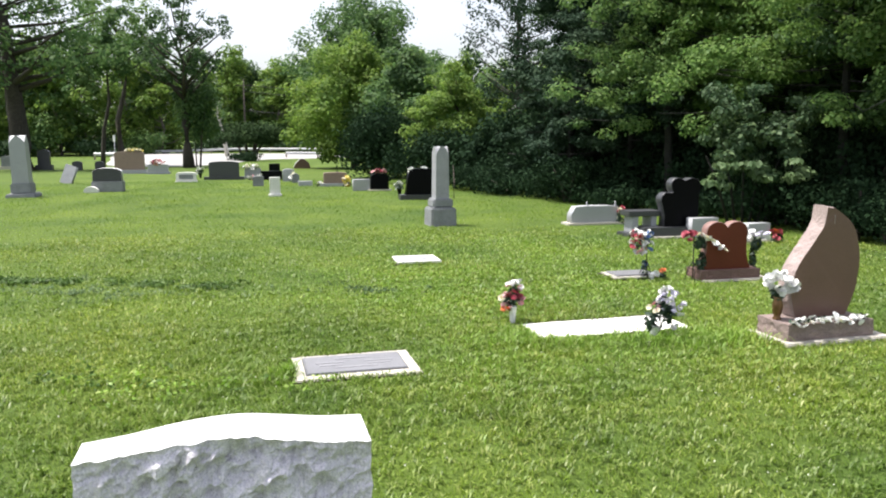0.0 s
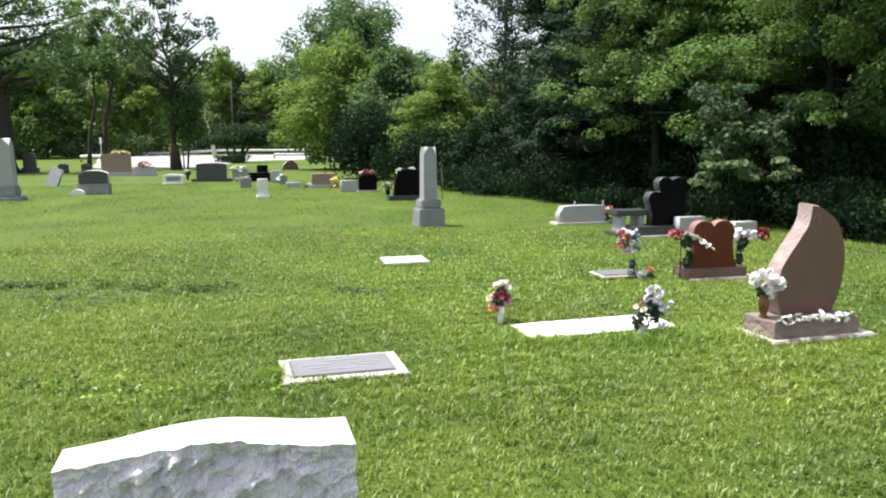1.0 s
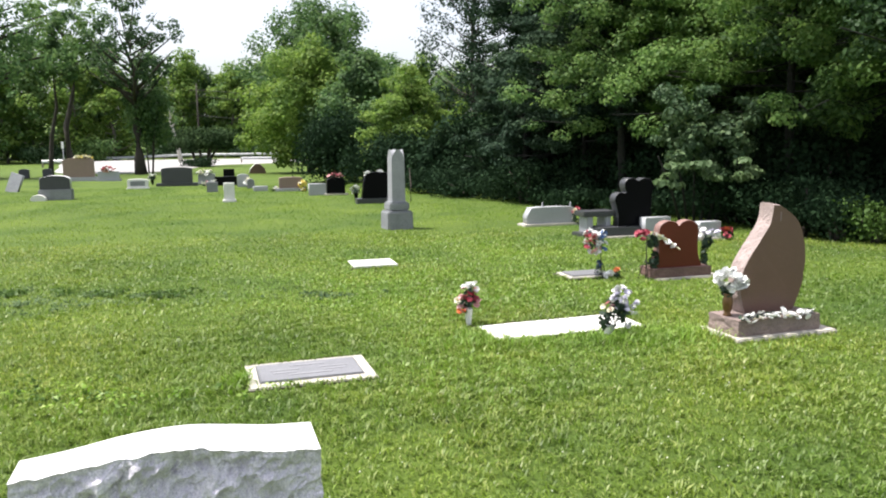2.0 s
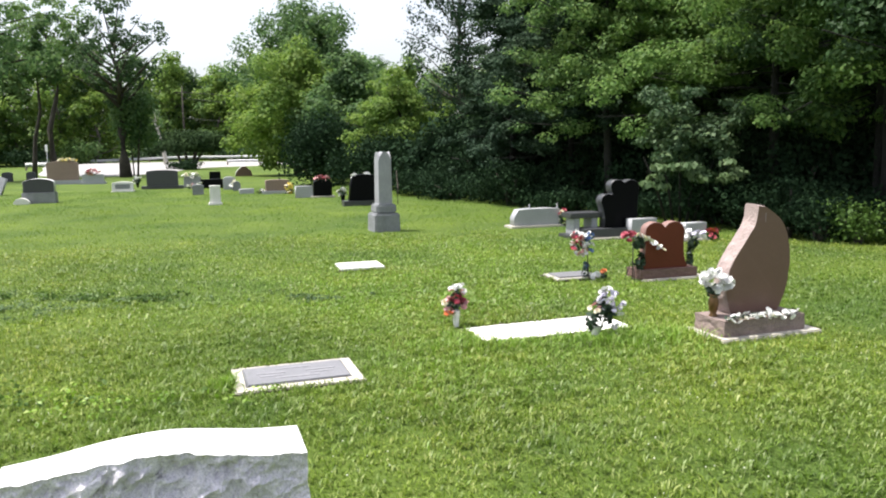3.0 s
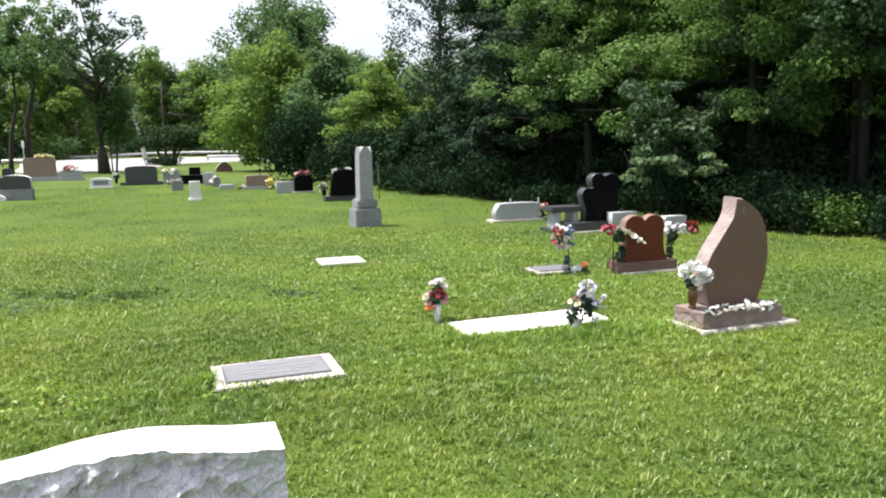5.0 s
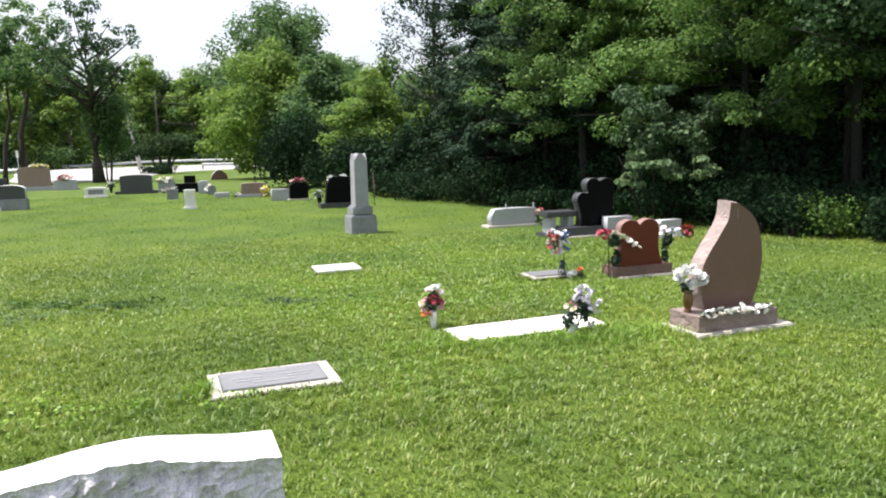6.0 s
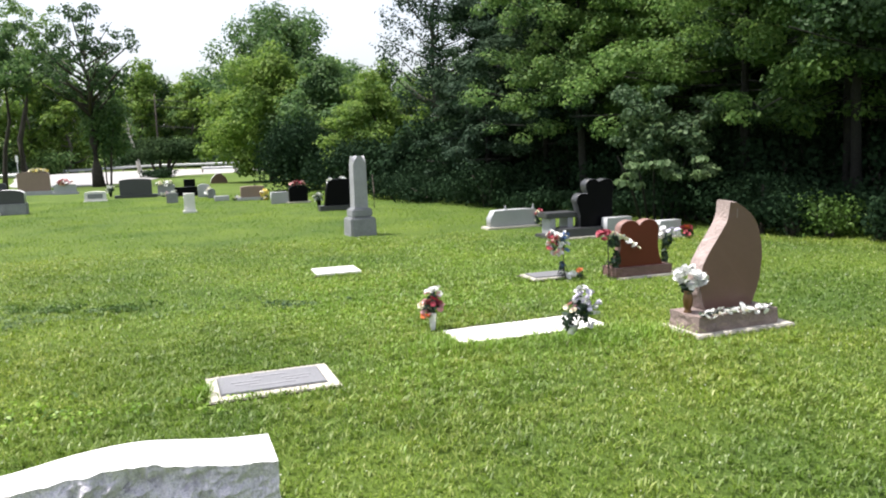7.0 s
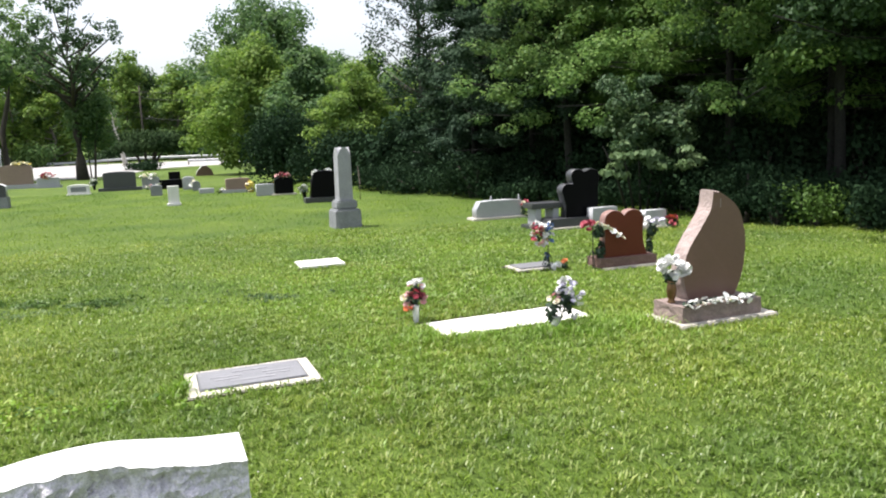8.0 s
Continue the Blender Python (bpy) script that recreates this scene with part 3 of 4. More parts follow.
# the low dark-leaved ones stand in for the band of shade under the trees
for i in range(30):
    x = -105 + i * 4.2 + far.uniform(-1, 1)
    bush("shrub", x, (121.5 if x > -40 else 109 - (abs(x) - 40) * 0.35) + far.uniform(0, 1.5), 6.0, 3.0, far.uniform(1.5, 2.4) if i % 3 else far.uniform(4.0, 6.0),
         "roadside thicket beyond the guard rail", M_LEAFDARK if i % 3 else M_LEAFFRESH, 1800, 0.4, 360 + i, 10, group="roadside thicket")
tree("dead_tree", -29.5, 103.0, 9.0, 1.2, "pale bare leaning trunk beside the road", M_LEAF, M_DEADWOOD, 120, 0.4, 0.6, 0.28, 300, (-1.6, 0), 0.3, 5)


# ---------- guard rails, sign, cables ----------
def guard_rail(line, label):
    x0, y0 = line[0]
    t = thing("guard_rail", x0, y0, 0, label, "guard rail")
    z0 = terrain(x0, y0)
    pts = [(x - x0, y - y0, terrain(x, y) - z0 + 0.62) for x, y in line]
    prof = [(0.0, -0.16), (-0.08, -0.11), (-0.08, -0.05), (0.0, 0.0), (-0.08, 0.05), (-0.08, 0.11), (0.0, 0.16), (0.03, 0.16), (0.03, -0.16)]
    bm = bmesh.new()
    rings = [[bm.verts.new((px, py + dy, pz + dz)) for dy, dz in prof] for px, py, pz in pts]
    n = len(prof)
    for a, b in zip(rings, rings[1:]):
        for i in range(n):
            bm.faces.new((a[i], a[(i + 1) % n], b[(i + 1) % n], b[i]))
    bm.faces.new(rings[0])
    bm.faces.new(rings[-1][::-1])
    bmesh.ops.recalc_face_normals(bm, faces=bm.faces[:])
    part("beam", bm, M_STEEL, t)
    post = mesh_of(box_bm(0.16, 0.18, 1.05, 0.01, y=0.13, z=-0.9), "post", M_POSTWOOD)
    for p in pts[::2]:
        part("post", post, None, t, at=pose(p[0], p[1], p[2] + 0.02))


guard_rail([(x, y - 0.6) for x, y in curve_pts([(-47, 106), (-40, 113), (-34, 118), (-26, 119), (-12, 119), (6, 119), (30, 118)], 7)],
           "galvanised steel guard rail along the far side of the road")
guard_rail([(-21 + 2.0 * i, 99.3 + 0.12 * i) for i in range(12)], "galvanised steel guard rail on the near side of the road")
guard_rail([(-39.6 + 1.3 * i, 86.0) for i in range(4)], "short white guard rail at the bend of the road")

t = thing("road_sign", -26.9, 62.0, 0, "small white road sign on a thin post", "sign")
part("post", tube_bm([(0, 0, -0.1), (0, 0, 2.3)], [0.03, 0.03], 6), M_STEEL, t)
part("panel", box_bm(0.2, 0.02, 0.5, 0.008, y=-0.04, z=1.78), M_WHITEPAINT, t)

t = thing("utility_line", -28.4, 108.0, 0, "wooden utility pole with sagging cables across the trees", "utility pole")
part("pole", tube_bm([(0, 0, -0.3), (0, 0, 10.5)], [0.13, 0.09], 8), M_BARK, t)
part("crossarm", box_bm(2.0, 0.12, 0.12, 0.01, z=9.6), M_BARK, t)
for h, sag in ((9.75, 1.2), (8.9, 1.3), (6.3, 1.2)):
    part("cable", tube_bm([(u * 44.0, u * 2.0, h - sag * (1 - (2 * u - 1) ** 2)) for u in (k / 14 for k in range(15))], [0.03] * 15, 5), M_IRON, t)


# ---------- headstones ----------
def rect(w, h, x0=0.0):
    return [(x0 - w / 2, 0), (x0 + w / 2, 0), (x0 + w / 2, h), (x0 - w / 2, h)]


def chipped(x, z, nets):
    """Relief of pitched rock: flat broken planes between the knots of jittered nets, coarse and fine."""
    out = 0.0025 * noise.noise(Vector((x * 45, 3.0, z * 45))) + 0.0015 * noise.noise(Vector((x * 120, 3.0, z * 120)))
    wx = x + 0.030 * noise.noise(Vector((x * 9, 1.0, z * 9))) + 0.008 * noise.noise(Vector((x * 42, 1.0, z * 42)))
    wz = z + 0.030 * noise.noise(Vector((x * 9, 9.0, z * 9))) + 0.008 * noise.noise(Vector((x * 42, 9.0, z * 42)))
    for cell, heights in nets:
        u, v = (wx + 0.6 + 0.45 * wz) / cell, (wz + 0.2 - 0.25 * wx) / (cell * 0.62)
        i, j = int(u), int(v)
        p, q = u - i, v - j
        h00, h10, h01, h11 = heights[i, j], heights[i + 1, j], heights[i, j + 1], heights[i + 1, j + 1]
        out += h00 + (h10 - h00) * p + (h11 - h10) * q if p > q else h00 + (h11 - h01) * p + (h01 - h00) * q
    return float(max(-0.04, min(0.02, out)))


def near_stone():
    t = thing("headstone", -0.72, 1.90, 15, "grey granite headstone with a wavy sawn top and rock-pitched face", "headstone", z=terrain(-0.72, 1.9) - 0.02)
    w, thick = 0.92, 0.25
    prof = curve_pts([(-0.46, 0.665), (-0.30, 0.683), (-0.12, 0.712), (0.05, 0.722), (0.20, 0.706), (0.32, 0.690), (0.46, 0.682)], 10)
    xs, zs = [p[0] for p in prof], [p[1] for p in prof]
    nx, nz = 190, 120
    rg = np.random.default_rng(17)
    nets = [(cell, rg.normal(0, rise, (120, 140))) for cell, rise in ((0.12, 0.017), (0.048, 0.017), (0.019, 0.0065))]
    bm = bmesh.new()
    front, back = [], []
    for i in range(nx + 1):
        u = i / nx
        x = -w / 2 + 0.022 * (1 - u) + w * u
        h = float(np.interp(x, xs, zs))
        col = []
        for j in range(nz + 1):
            z = h * j / nz
            p = Vector((x, 0, z))
            k = min(1.0, (nz - j) / 6.0)
            lip = 0.017 * noise.noise(Vector((x * 22, 1.0, 0.4))) + 0.009 * noise.noise(Vector((x * 70, 2.0, 0.4)))
            y = -thick / 2 + 0.075 * (1 - u) ** 1.5 + lip + 0.006 * max(0.0, (z - h + 0.10) / 0.10) ** 2 - 0.03 * (z - h) + 0.015 * (1 - math.exp((z - h) / 0.012)) - k * (0.002 + chipped(x, z, nets)) * min(1.0, 4 * min(u, 1 - u) + 0.25)
            sx = 0.010 * noise.noise(Vector((z * 18, 5.0, u * 9))) if i in (0, nx) else 0
            col.append(bm.verts.new((x + sx, y, z - (0.002 * abs(noise.noise(Vector((x * 30, 7, 0)))) if j == nz else 0))))
        front.append(col)
        back.append([bm.verts.new((x, thick / 2, z)) for z in (0, h)])
    for i in range(nx):
        for j in range(nz):
            bm.faces.new((front[i][j], front[i + 1][j], front[i + 1][j + 1], front[i][j + 1]))
        a, b = front[i], front[i + 1]
        f = bm.faces.new((a[nz], b[nz], back[i + 1][1], back[i][1]))
        f.material_index = 1
        bm.faces.new((back[i][0], back[i][1], back[i + 1][1], back[i + 1][0]))
    for col, bk in ((front[0], back[0]), (front[nx], back[nx])):
        bm.faces.new(col + [bk[1], bk[0]])
    bmesh.ops.recalc_face_normals(bm, faces=bm.faces[:])
    part("tablet", bm, [M_GREYROCK, M_GREYTOP], t)
    part("footing", box_bm(w + 0.06, thick + 0.1, 0.06, 0.01, z=-0.03), M_CONCRETE, t, "concrete footing")


near_stone()


def obelisk(x, y, rz, label, base, shaft, taper, total, gable, mat=M_SHAFT, bow=1.9):
    t = thing("obelisk", x, y, rz, label, "obelisk")
    z = -0.03
    for i, (w, h) in enumerate(base):
        part("base", box_bm(w, w, h, 0.026, taper=0.97, z=z), M_OLDSTONE, t)
        z += h - 0.001
    k, h = shaft / 2, total - z
    bm = bmesh.new()
    n = 14
    grid = [-1 + 2 * i / n for i in range(n + 1)]

    def vault(u):
        return gable * (1 - abs(u) ** bow)

    def at(a, b, zz):
        r = k * (1 + (taper - 1) * min(1.0, (zz - z) / (h - gable)))
        return bm.verts.new((a * r, b * r, zz))
    # a cross-vaulted roof: four arched gables
    roof = [[at(a, b, z + h - gable + max(vault(a), vault(b)) - (0.012 if max(abs(a), abs(b)) < 0.99 else 0)) for a in grid] for b in grid]
    for j in range(n):
        for i in range(n):
            bm.faces.new((roof[j][i], roof[j][i + 1], roof[j + 1][i + 1], roof[j + 1][i]))
    for rim, foot in (([roof[0][i] for i in range(n + 1)], [(a, -1) for a in grid]), ([roof[j][n] for j in range(n + 1)], [(1, b) for b in grid]),
                      ([roof[n][i] for i in range(n + 1)], [(a, 1) for a in grid]), ([roof[j][0] for j in range(n + 1)], [(-1, b) for b in grid])):
        rows = [rim, [at(a, b, z + h - gable - 0.004) for a, b in foot], [at(a, b, z) for a, b in foot]]
        for up, dn in zip(rows, rows[1:]):
            for i in range(n):
                bm.faces.new((up[i], up[i + 1], dn[i + 1], dn[i]))
    bmesh.ops.remove_doubles(bm, verts=bm.verts[:], dist=0.0008)
    bmesh.ops.recalc_face_normals(bm, faces=bm.faces[:])
    part("shaft", bm, mat, t)
    return t


obelisk(-0.17, 13.45, 19, "weathered grey granite obelisk with a gabled top on a two-step base", [(0.475, 0.36), (0.375, 0.16)], 0.25, 0.94, 1.415, 0.15)
ob = obelisk(-11.13, 19.7, 14, "leaning grey granite obelisk with a gabled top on a stepped base", [(0.72, 0.13), (0.50, 0.27)], 0.40, 0.94, 1.60, 0.2, M_GREY, 1.15)
ob.matrix_world = ob.matrix_world @ pose(0, 0, 0, 0, -1.5, 0)


def flat_marker(x, y, rz, w, d, label, mat, h=0.03):
    t = thing("grave_marker", x, y, rz, label, "grave marker")
    part("slab", box_bm(w, d, h + 0.1, 0.008, z=-0.1), mat, t)
    part("soil_gap", box_bm(w + 0.03, d + 0.05, 0.1, 0.004, x=-0.01, y=0.02, z=-0.088), M_SOIL, t, "dark bare soil round the slab")
    return t


m = flat_marker(-0.665, 4.82, 15, 0.86, 0.57, "flat grey granite marker set in a pale concrete border", M_CONCRETE, 0.022)
part("joint", box_bm(0.706, 0.416, 0.03, 0.002, y=0.02, z=-0.004), M_DARKGREY, m, "dark joint round the plate")
plate = part("plate", box_bm(0.69, 0.40, 0.03, 0.006, x=0.0, y=0.02, z=0.003), M_PLATE, m, "grey engraved plate")
for yy, n, wd in ((0.11, 1, 0.24), (0.02, 2, 0.2), (-0.04, 2, 0.16), (-0.10, 1, 0.3)):
    for k in range(n):
        x0 = 0 if n == 1 else (-0.17 if k == 0 else 0.17)
        part("lettering", box_bm(wd, 0.022, 0.004, 0, x=x0, y=0.02 + yy, z=0.032), M_LETTER, plate)
flat_marker(1.32, 5.95, 16, 1.36, 0.50, "flat white ledger stone level with the lawn", M_WHITESTONE, 0.016)
m = flat_marker(-0.43, 9.40, 14, 0.56, 0.48, "small flat grey marker with a white border level with the lawn", M_WHITESTONE, 0.04)
part("plate", box_bm(0.40, 0.25, 0.03, 0.005, z=0.018), M_GREY, m, "light grey plate")
m = flat_marker(2.07, 8.34, 14, 0.54, 0.40, "flat grey marker with a pale concrete edge", M_CONCRETE, 0.03)
part("plate", box_bm(0.46, 0.30, 0.03, 0.005, z=0.015), M_PLATE, m, "grey plate")


def flame_stone():
    t = thing("headstone", 2.956, 5.66, 16, "brown granite headstone shaped like a flame on a rock-pitched base", "headstone")
    part("foundation", box_bm(0.98, 0.50, 0.13, 0.01, x=0.04, y=0.02, z=-0.1), M_CONCRETE, t, "white concrete foundation")
    part("base", box_bm(0.80, 0.36, 0.135, 0, y=0.02, z=0.026, rough=0.014, seg=9), M_BROWNBASE, t)
    left = curve_pts([(0.056, 0.885), (0.034, 0.745), (-0.045, 0.625), (-0.145, 0.49), (-0.212, 0.365), (-0.235, 0.24), (-0.222, 0.12), (-0.175, 0.0)], 6)
    right = curve_pts([(0.29, 0), (0.335, 0.084), (0.38, 0.22), (0.40, 0.36), (0.40, 0.48), (0.375, 0.604), (0.32, 0.72), (0.235, 0.81), (0.125, 0.878)], 6)
    bm = slab_bm(left + right, 0.16, 6, rough=0.015)
    part("tablet", bm, [M_BROWN, M_BROWNROCK], t, at=pose(0.0, 0.11, 0.159))
    part("pale_streak", box_bm(0.007, 0.003, 0.075, 0, x=0.13, y=0.0295, z=0.91), M_BROWNROCK, t, "pale narrow streak below the tip")


flame_stone()


def heart_stone():
    t = thing("headstone", 3.11, 8.26, 14, "polished red granite heart-shaped headstone on a rock-pitched base", "headstone")
    part("foundation", box_bm(0.84, 0.42, 0.12, 0.01, x=0.06, z=-0.1), M_CONCRETE, t, "white concrete foundation")
    part("base", box_bm(0.74, 0.30, 0.103, 0, z=0.018, rough=0.012, seg=9), M_REDROCK, t)
    right = curve_pts([(0.312, 0.0), (0.278, 0.09), (0.258, 0.2), (0.255, 0.3), (0.262, 0.40), (0.235, 0.49), (0.145, 0.535), (0.05, 0.52), (0.0, 0.475)], 6)
    o = right + [(-x, z) for x, z in right[:-1][::-1]]
    part("tablet", slab_bm(o, 0.115, 4), [M_RED, M_REDSAWN], t, at=pose(-0.025, -0.025, 0.119))


heart_stone()


def simple_stone(x, y, rz, w, h, label, mat, thick=0.2, base=None, basemat=None, arch=0.0, side=None, foundation=False, tilt=0, lean=0, name="headstone", outline=None):
    t = thing(name, x, y, rz, label, "headstone")
    z = -0.02
    if foundation:
        part("foundation", box_bm(w + 0.16, thick + 0.16, 0.12, 0.01, z=-0.08), M_CONCRETE, t, "pale concrete foundation")
        z = 0.038
    if base:
        part("base", box_bm(base[0], thick + 0.14, base[1], 0.012, z=z), basemat or mat, t)
        z += base[1] - 0.002
    hh = h - z
    if outline:
        o = [(px, pz * hh) for px, pz in outline]
    elif arch:
        o = [(-w / 2, 0), (w / 2, 0), (w / 2, hh - arch)]
        o += [(w / 2 * math.cos(a), hh - arch + arch * math.sin(a)) for a in (math.pi * k / 16 for k in range(1, 16))] + [(-w / 2, hh - arch)]
    else:
        o = rect(w, hh)
    part("tablet", slab_bm(o, thick, 4), [mat, side or mat], t, at=pose(0, 0, z, tilt, lean, 0))
    return t


simple_stone(-9.74, 21.6, 14, 0.78, 0.68, "grey granite headstone with a rounded top on a base", M_DARKGREY, 0.28, (0.84, 0.32), M_OLDSTONE, 0.12, M_GREYTOP)
simple_stone(-10.05, 21.2, 10, 0.40, 0.17, "small half-round white footstone beside a grey headstone", M_WHITESTONE, 0.14, arch=0.15)
simple_stone(-12.65, 25.0, -12, 0.42, 0.62, "leaning weathered pale marble slab", M_SHAFT, 0.1, tilt=-14, lean=16)
simple_stone(-22.2, 42.0, 10, 0.62, 1.1, "dark weathered headstone on a base under the trees", M_DARKGREY, 0.25, (0.85, 0.3), M_DARKGREY, 0.12)
simple_stone(-24.4, 42.3, 10, 0.6, 0.75, "grey weathered headstone under the trees", M_OLDSTONE, 0.25, (0.8, 0.2), M_CONCRETE, 0.1)
simple_stone(-20.2, 41.6, 10, 0.5, 0.5, "small dark headstone under the trees", M_DARKGREY, 0.2, arch=0.1)
simple_stone(-18.9, 41.4, 10, 0.45, 0.5, "small dark headstone under the trees", M_DARKGREY, 0.2, arch=0.1)
simple_stone(-14.33, 34.3, 14, 1.24, 1.02, "tan granite headstone on a base with yellow flowers on top", M_TAN, 0.3, (1.5, 0.2), M_LIGHTGREY, 0.12)
simple_stone(-12.8, 33.6, 14, 0.85, 0.42, "low blue-grey headstone with pink flowers on top", M_LIGHTGREY, 0.25, (1.0, 0.12), M_LIGHTGREY)
small = simple_stone(-9.03, 26.1, 14, 0.66, 0.33, "small slant headstone with a white border", M_WHITESTONE, 0.22, (0.72, 0.06), M_WHITESTONE, 0.05)
part("panel", box_bm(0.46, 0.02, 0.15, 0.006, y=-0.112, z=0.1), M_OLDSTONE, small, "grey inscribed panel")
simple_stone(-8.13, 27.5, 14, 1.05, 0.66, "dark grey granite headstone on a dark base", M_DARKGREY, 0.2, (1.4, 0.13), M_DARKGREY, 0.06)
simple_stone(-7.3, 28.3, 14, 0.6, 0.42, "low grey headstone with white flowers", M_LIGHTGREY, 0.2, (0.75, 0.1), M_LIGHTGREY, 0.08)
simple_stone(-6.07, 24.1, 14, 0.34, 0.32, "small square grey headstone", M_OLDSTONE, 0.2, arch=0.04)
simple_stone(-4.62, 20.0, 14, 0.27, 0.50, "eroded white marble headstone on a small foot", M_WHITESTONE, 0.14, (0.34, 0.08), M_WHITESTONE)
simple_stone(-6.45, 27.6, 14, 0.76, 0.32, "low black granite headstone", M_BLACK, 0.22)
simple_stone(-7.9, 34.5, 14, 0.48, 0.46, "dark square headstone on the far lawn", M_BLACK, 0.2)
simple_stone(-5.65, 26.7, 14, 0.40, 0.44, "grey headstone with white flowers", M_LIGHTGREY, 0.2, arch=0.08)
simple_stone(-5.2, 25.7, 14, 0.24, 0.32, "small rounded grey headstone", M_OLDSTONE, 0.16, arch=0.1)
simple_stone(-4.62, 24.3, 14, 0.44, 0.15, "low grey slant marker", M_LIGHTGREY, 0.25)
simple_stone(-8.84, 46.0, 14, 0.95, 0.58, "brown wedge headstone with a pale top on the far lawn", M_BROWN, 0.35, side=M_GREYTOP,
             outline=[(-0.5, 0), (0.5, 0), (0.42, 0.55), (0.12, 1.0), (-0.12, 1.0), (-0.42, 0.5)])
simple_stone(-3.62, 24.0, 14, 0.72, 0.44, "grey-brown headstone with yellow flowers", M_TAN, 0.22, (0.95, 0.12), M_LIGHTGREY, 0.03)
simple_stone(-2.57, 22.0, 14, 0.49, 0.33, "low grey granite headstone", M_LIGHTGREY, 0.2)
simple_stone(-2.04, 22.0, 14, 0.52, 0.50, "black granite headstone with red flowers on top", M_BLACK, 0.18, None, None, 0.1, None, True)
simple_stone(-0.77, 19.0, 14, 0.68, 0.78, "black granite headstone on a dark base with white flowers", M_BLACK, 0.2, (1.0, 0.15), M_DARKGREY,
             outline=[(-0.36, 0), (0.34, 0), (0.34, 0.93), (0.30, 0.97), (0.06, 1.0), (-0.16, 0.99), (-0.26, 0.92), (-0.31, 0.6)])
low = simple_stone(2.6, 13.62, 14, 0.92, 0.34, "low light grey granite headstone on a concrete foundation", M_LIGHTGREY, 0.2, None, None, 0, None, True,
             outline=[(-0.46, 0), (0.46, 0), (0.45, 0.95), (0.2, 1.0), (-0.2, 1.0), (-0.38, 0.96), (-0.46, 0.5)])
for x in (-0.12, 0.44):
    part("finial", lathe_bm([(0.02, 0.30), (0.022, 0.345), (0.012, 0.37), (0.016, 0.385), (0.003, 0.42)], 10, x=x), M_LIGHTGREY, low)
simple_stone(4.0, 11.8, 14, 0.46, 0.31, "low light grey granite headstone", M_LIGHTGREY, 0.18)
simple_stone(4.66, 11.3, 14, 0.38, 0.28, "low light grey granite headstone on a white foundation", M_LIGHTGREY, 0.16, None, None, 0, None, True)


def twin_hearts():
    t = thing("headstone", 3.64, 11.95, 14, "tall black granite headstone of two joined hearts on a dark base", "headstone")
    part("foundation", box_bm(1.1, 0.55, 0.12, 0.01, x=-0.16, z=-0.09), M_CONCRETE, t, "pale concrete foundation")
    part("base", box_bm(1.0, 0.40, 0.14, 0.01, x=-0.16, z=0.025), M_DARKGREY, t)
    o = [(-0.27, 0), (0.33, 0)]
    o += curve_pts([(0.33, 0.03), (0.33, 0.5), (0.35, 0.70), (0.31, 0.81), (0.2, 0.845), (0.1, 0.81)], 4)
    o += curve_pts([(0.07, 0.80), (0.0, 0.845), (-0.1, 0.84), (-0.165, 0.77), (-0.16, 0.66), (-0.13, 0.6)], 4)
    o += curve_pts([(-0.16, 0.585), (-0.24, 0.60), (-0.31, 0.56), (-0.34, 0.47), (-0.31, 0.36), (-0.27, 0.2)], 4)
    part("tablet", slab_bm([(x, z * 0.91) for x, z in o], 0.18, 4), [M_BLACK, M_DARKGREY], t, at=pose(0, 0, 0.163))


twin_hearts()
t = thing("stone_bench", 3.07, 12.0, 14, "dark grey polished granite bench beside the black headstone", "bench")
part("footing", box_bm(0.62, 0.42, 0.12, 0.01, z=-0.06), M_DARKGREY, t)
part("leg", box_bm(0.10, 0.30, 0.27, 0.008, x=-0.16, z=0.058), M_GREY, t)
part("leg", box_bm(0.10, 0.30, 0.27, 0.008, x=0.16, z=0.058), M_GREY, t)
part("seat", box_bm(0.57, 0.36, 0.085, 0.012, z=0.326), M_DARKGREY, t)


# ---------- flowers ----------
def blossom_mesh(name, mat, size, petals=6, rows=2):
    bm = bmesh.new()
    for r in range(rows):
        for k in range(petals):
            a = math.tau * (k + 0.5 * r) / petals
            up = 0.25 + 0.55 * r
            w = size * (0.32 - 0.06 * r)
            d = Vector((math.cos(a), math.sin(a), up)).normalized()
            s = Vector((-math.sin(a), math.cos(a), 0))
            base, tip = Vector((0, 0, 0.02 * size)), d * size * (0.55 - 0.12 * r)
            mid = d * size * 0.34 + Vector((0, 0, 0.06 * size))
            v = [bm.verts.new(p) for p in (base, mid - s * w, tip, mid + s * w)]
            bm.faces.new(v)
    return mesh_of(bm, name, mat)


BLOSSOM = {k: blossom_mesh("blossom", m, 0.09) for k, m in PETAL.items()}


def blossoms(parent, spots, seed=1, tilt=1.0):
    """spots: (colour, x, y, z, scale)."""
    rg = random.Random(seed)
    for c, x, y, z, s in spots:
        part("blossom", BLOSSOM[c], None, parent,
             at=pose(x, y, z, rg.uniform(-60, 75) * tilt, rg.uniform(-55, 55) * tilt, rg.uniform(0, 360)) @ Matrix.Scale(s, 4))


def foliage(parent, clumps, count, size, seed, mat=M_STEM):
    v, f = leaf_cloud(np.random.default_rng(seed), clumps, count, size)
    part("foliage", arrays_mesh("foliage", v, f, mat), None, parent)


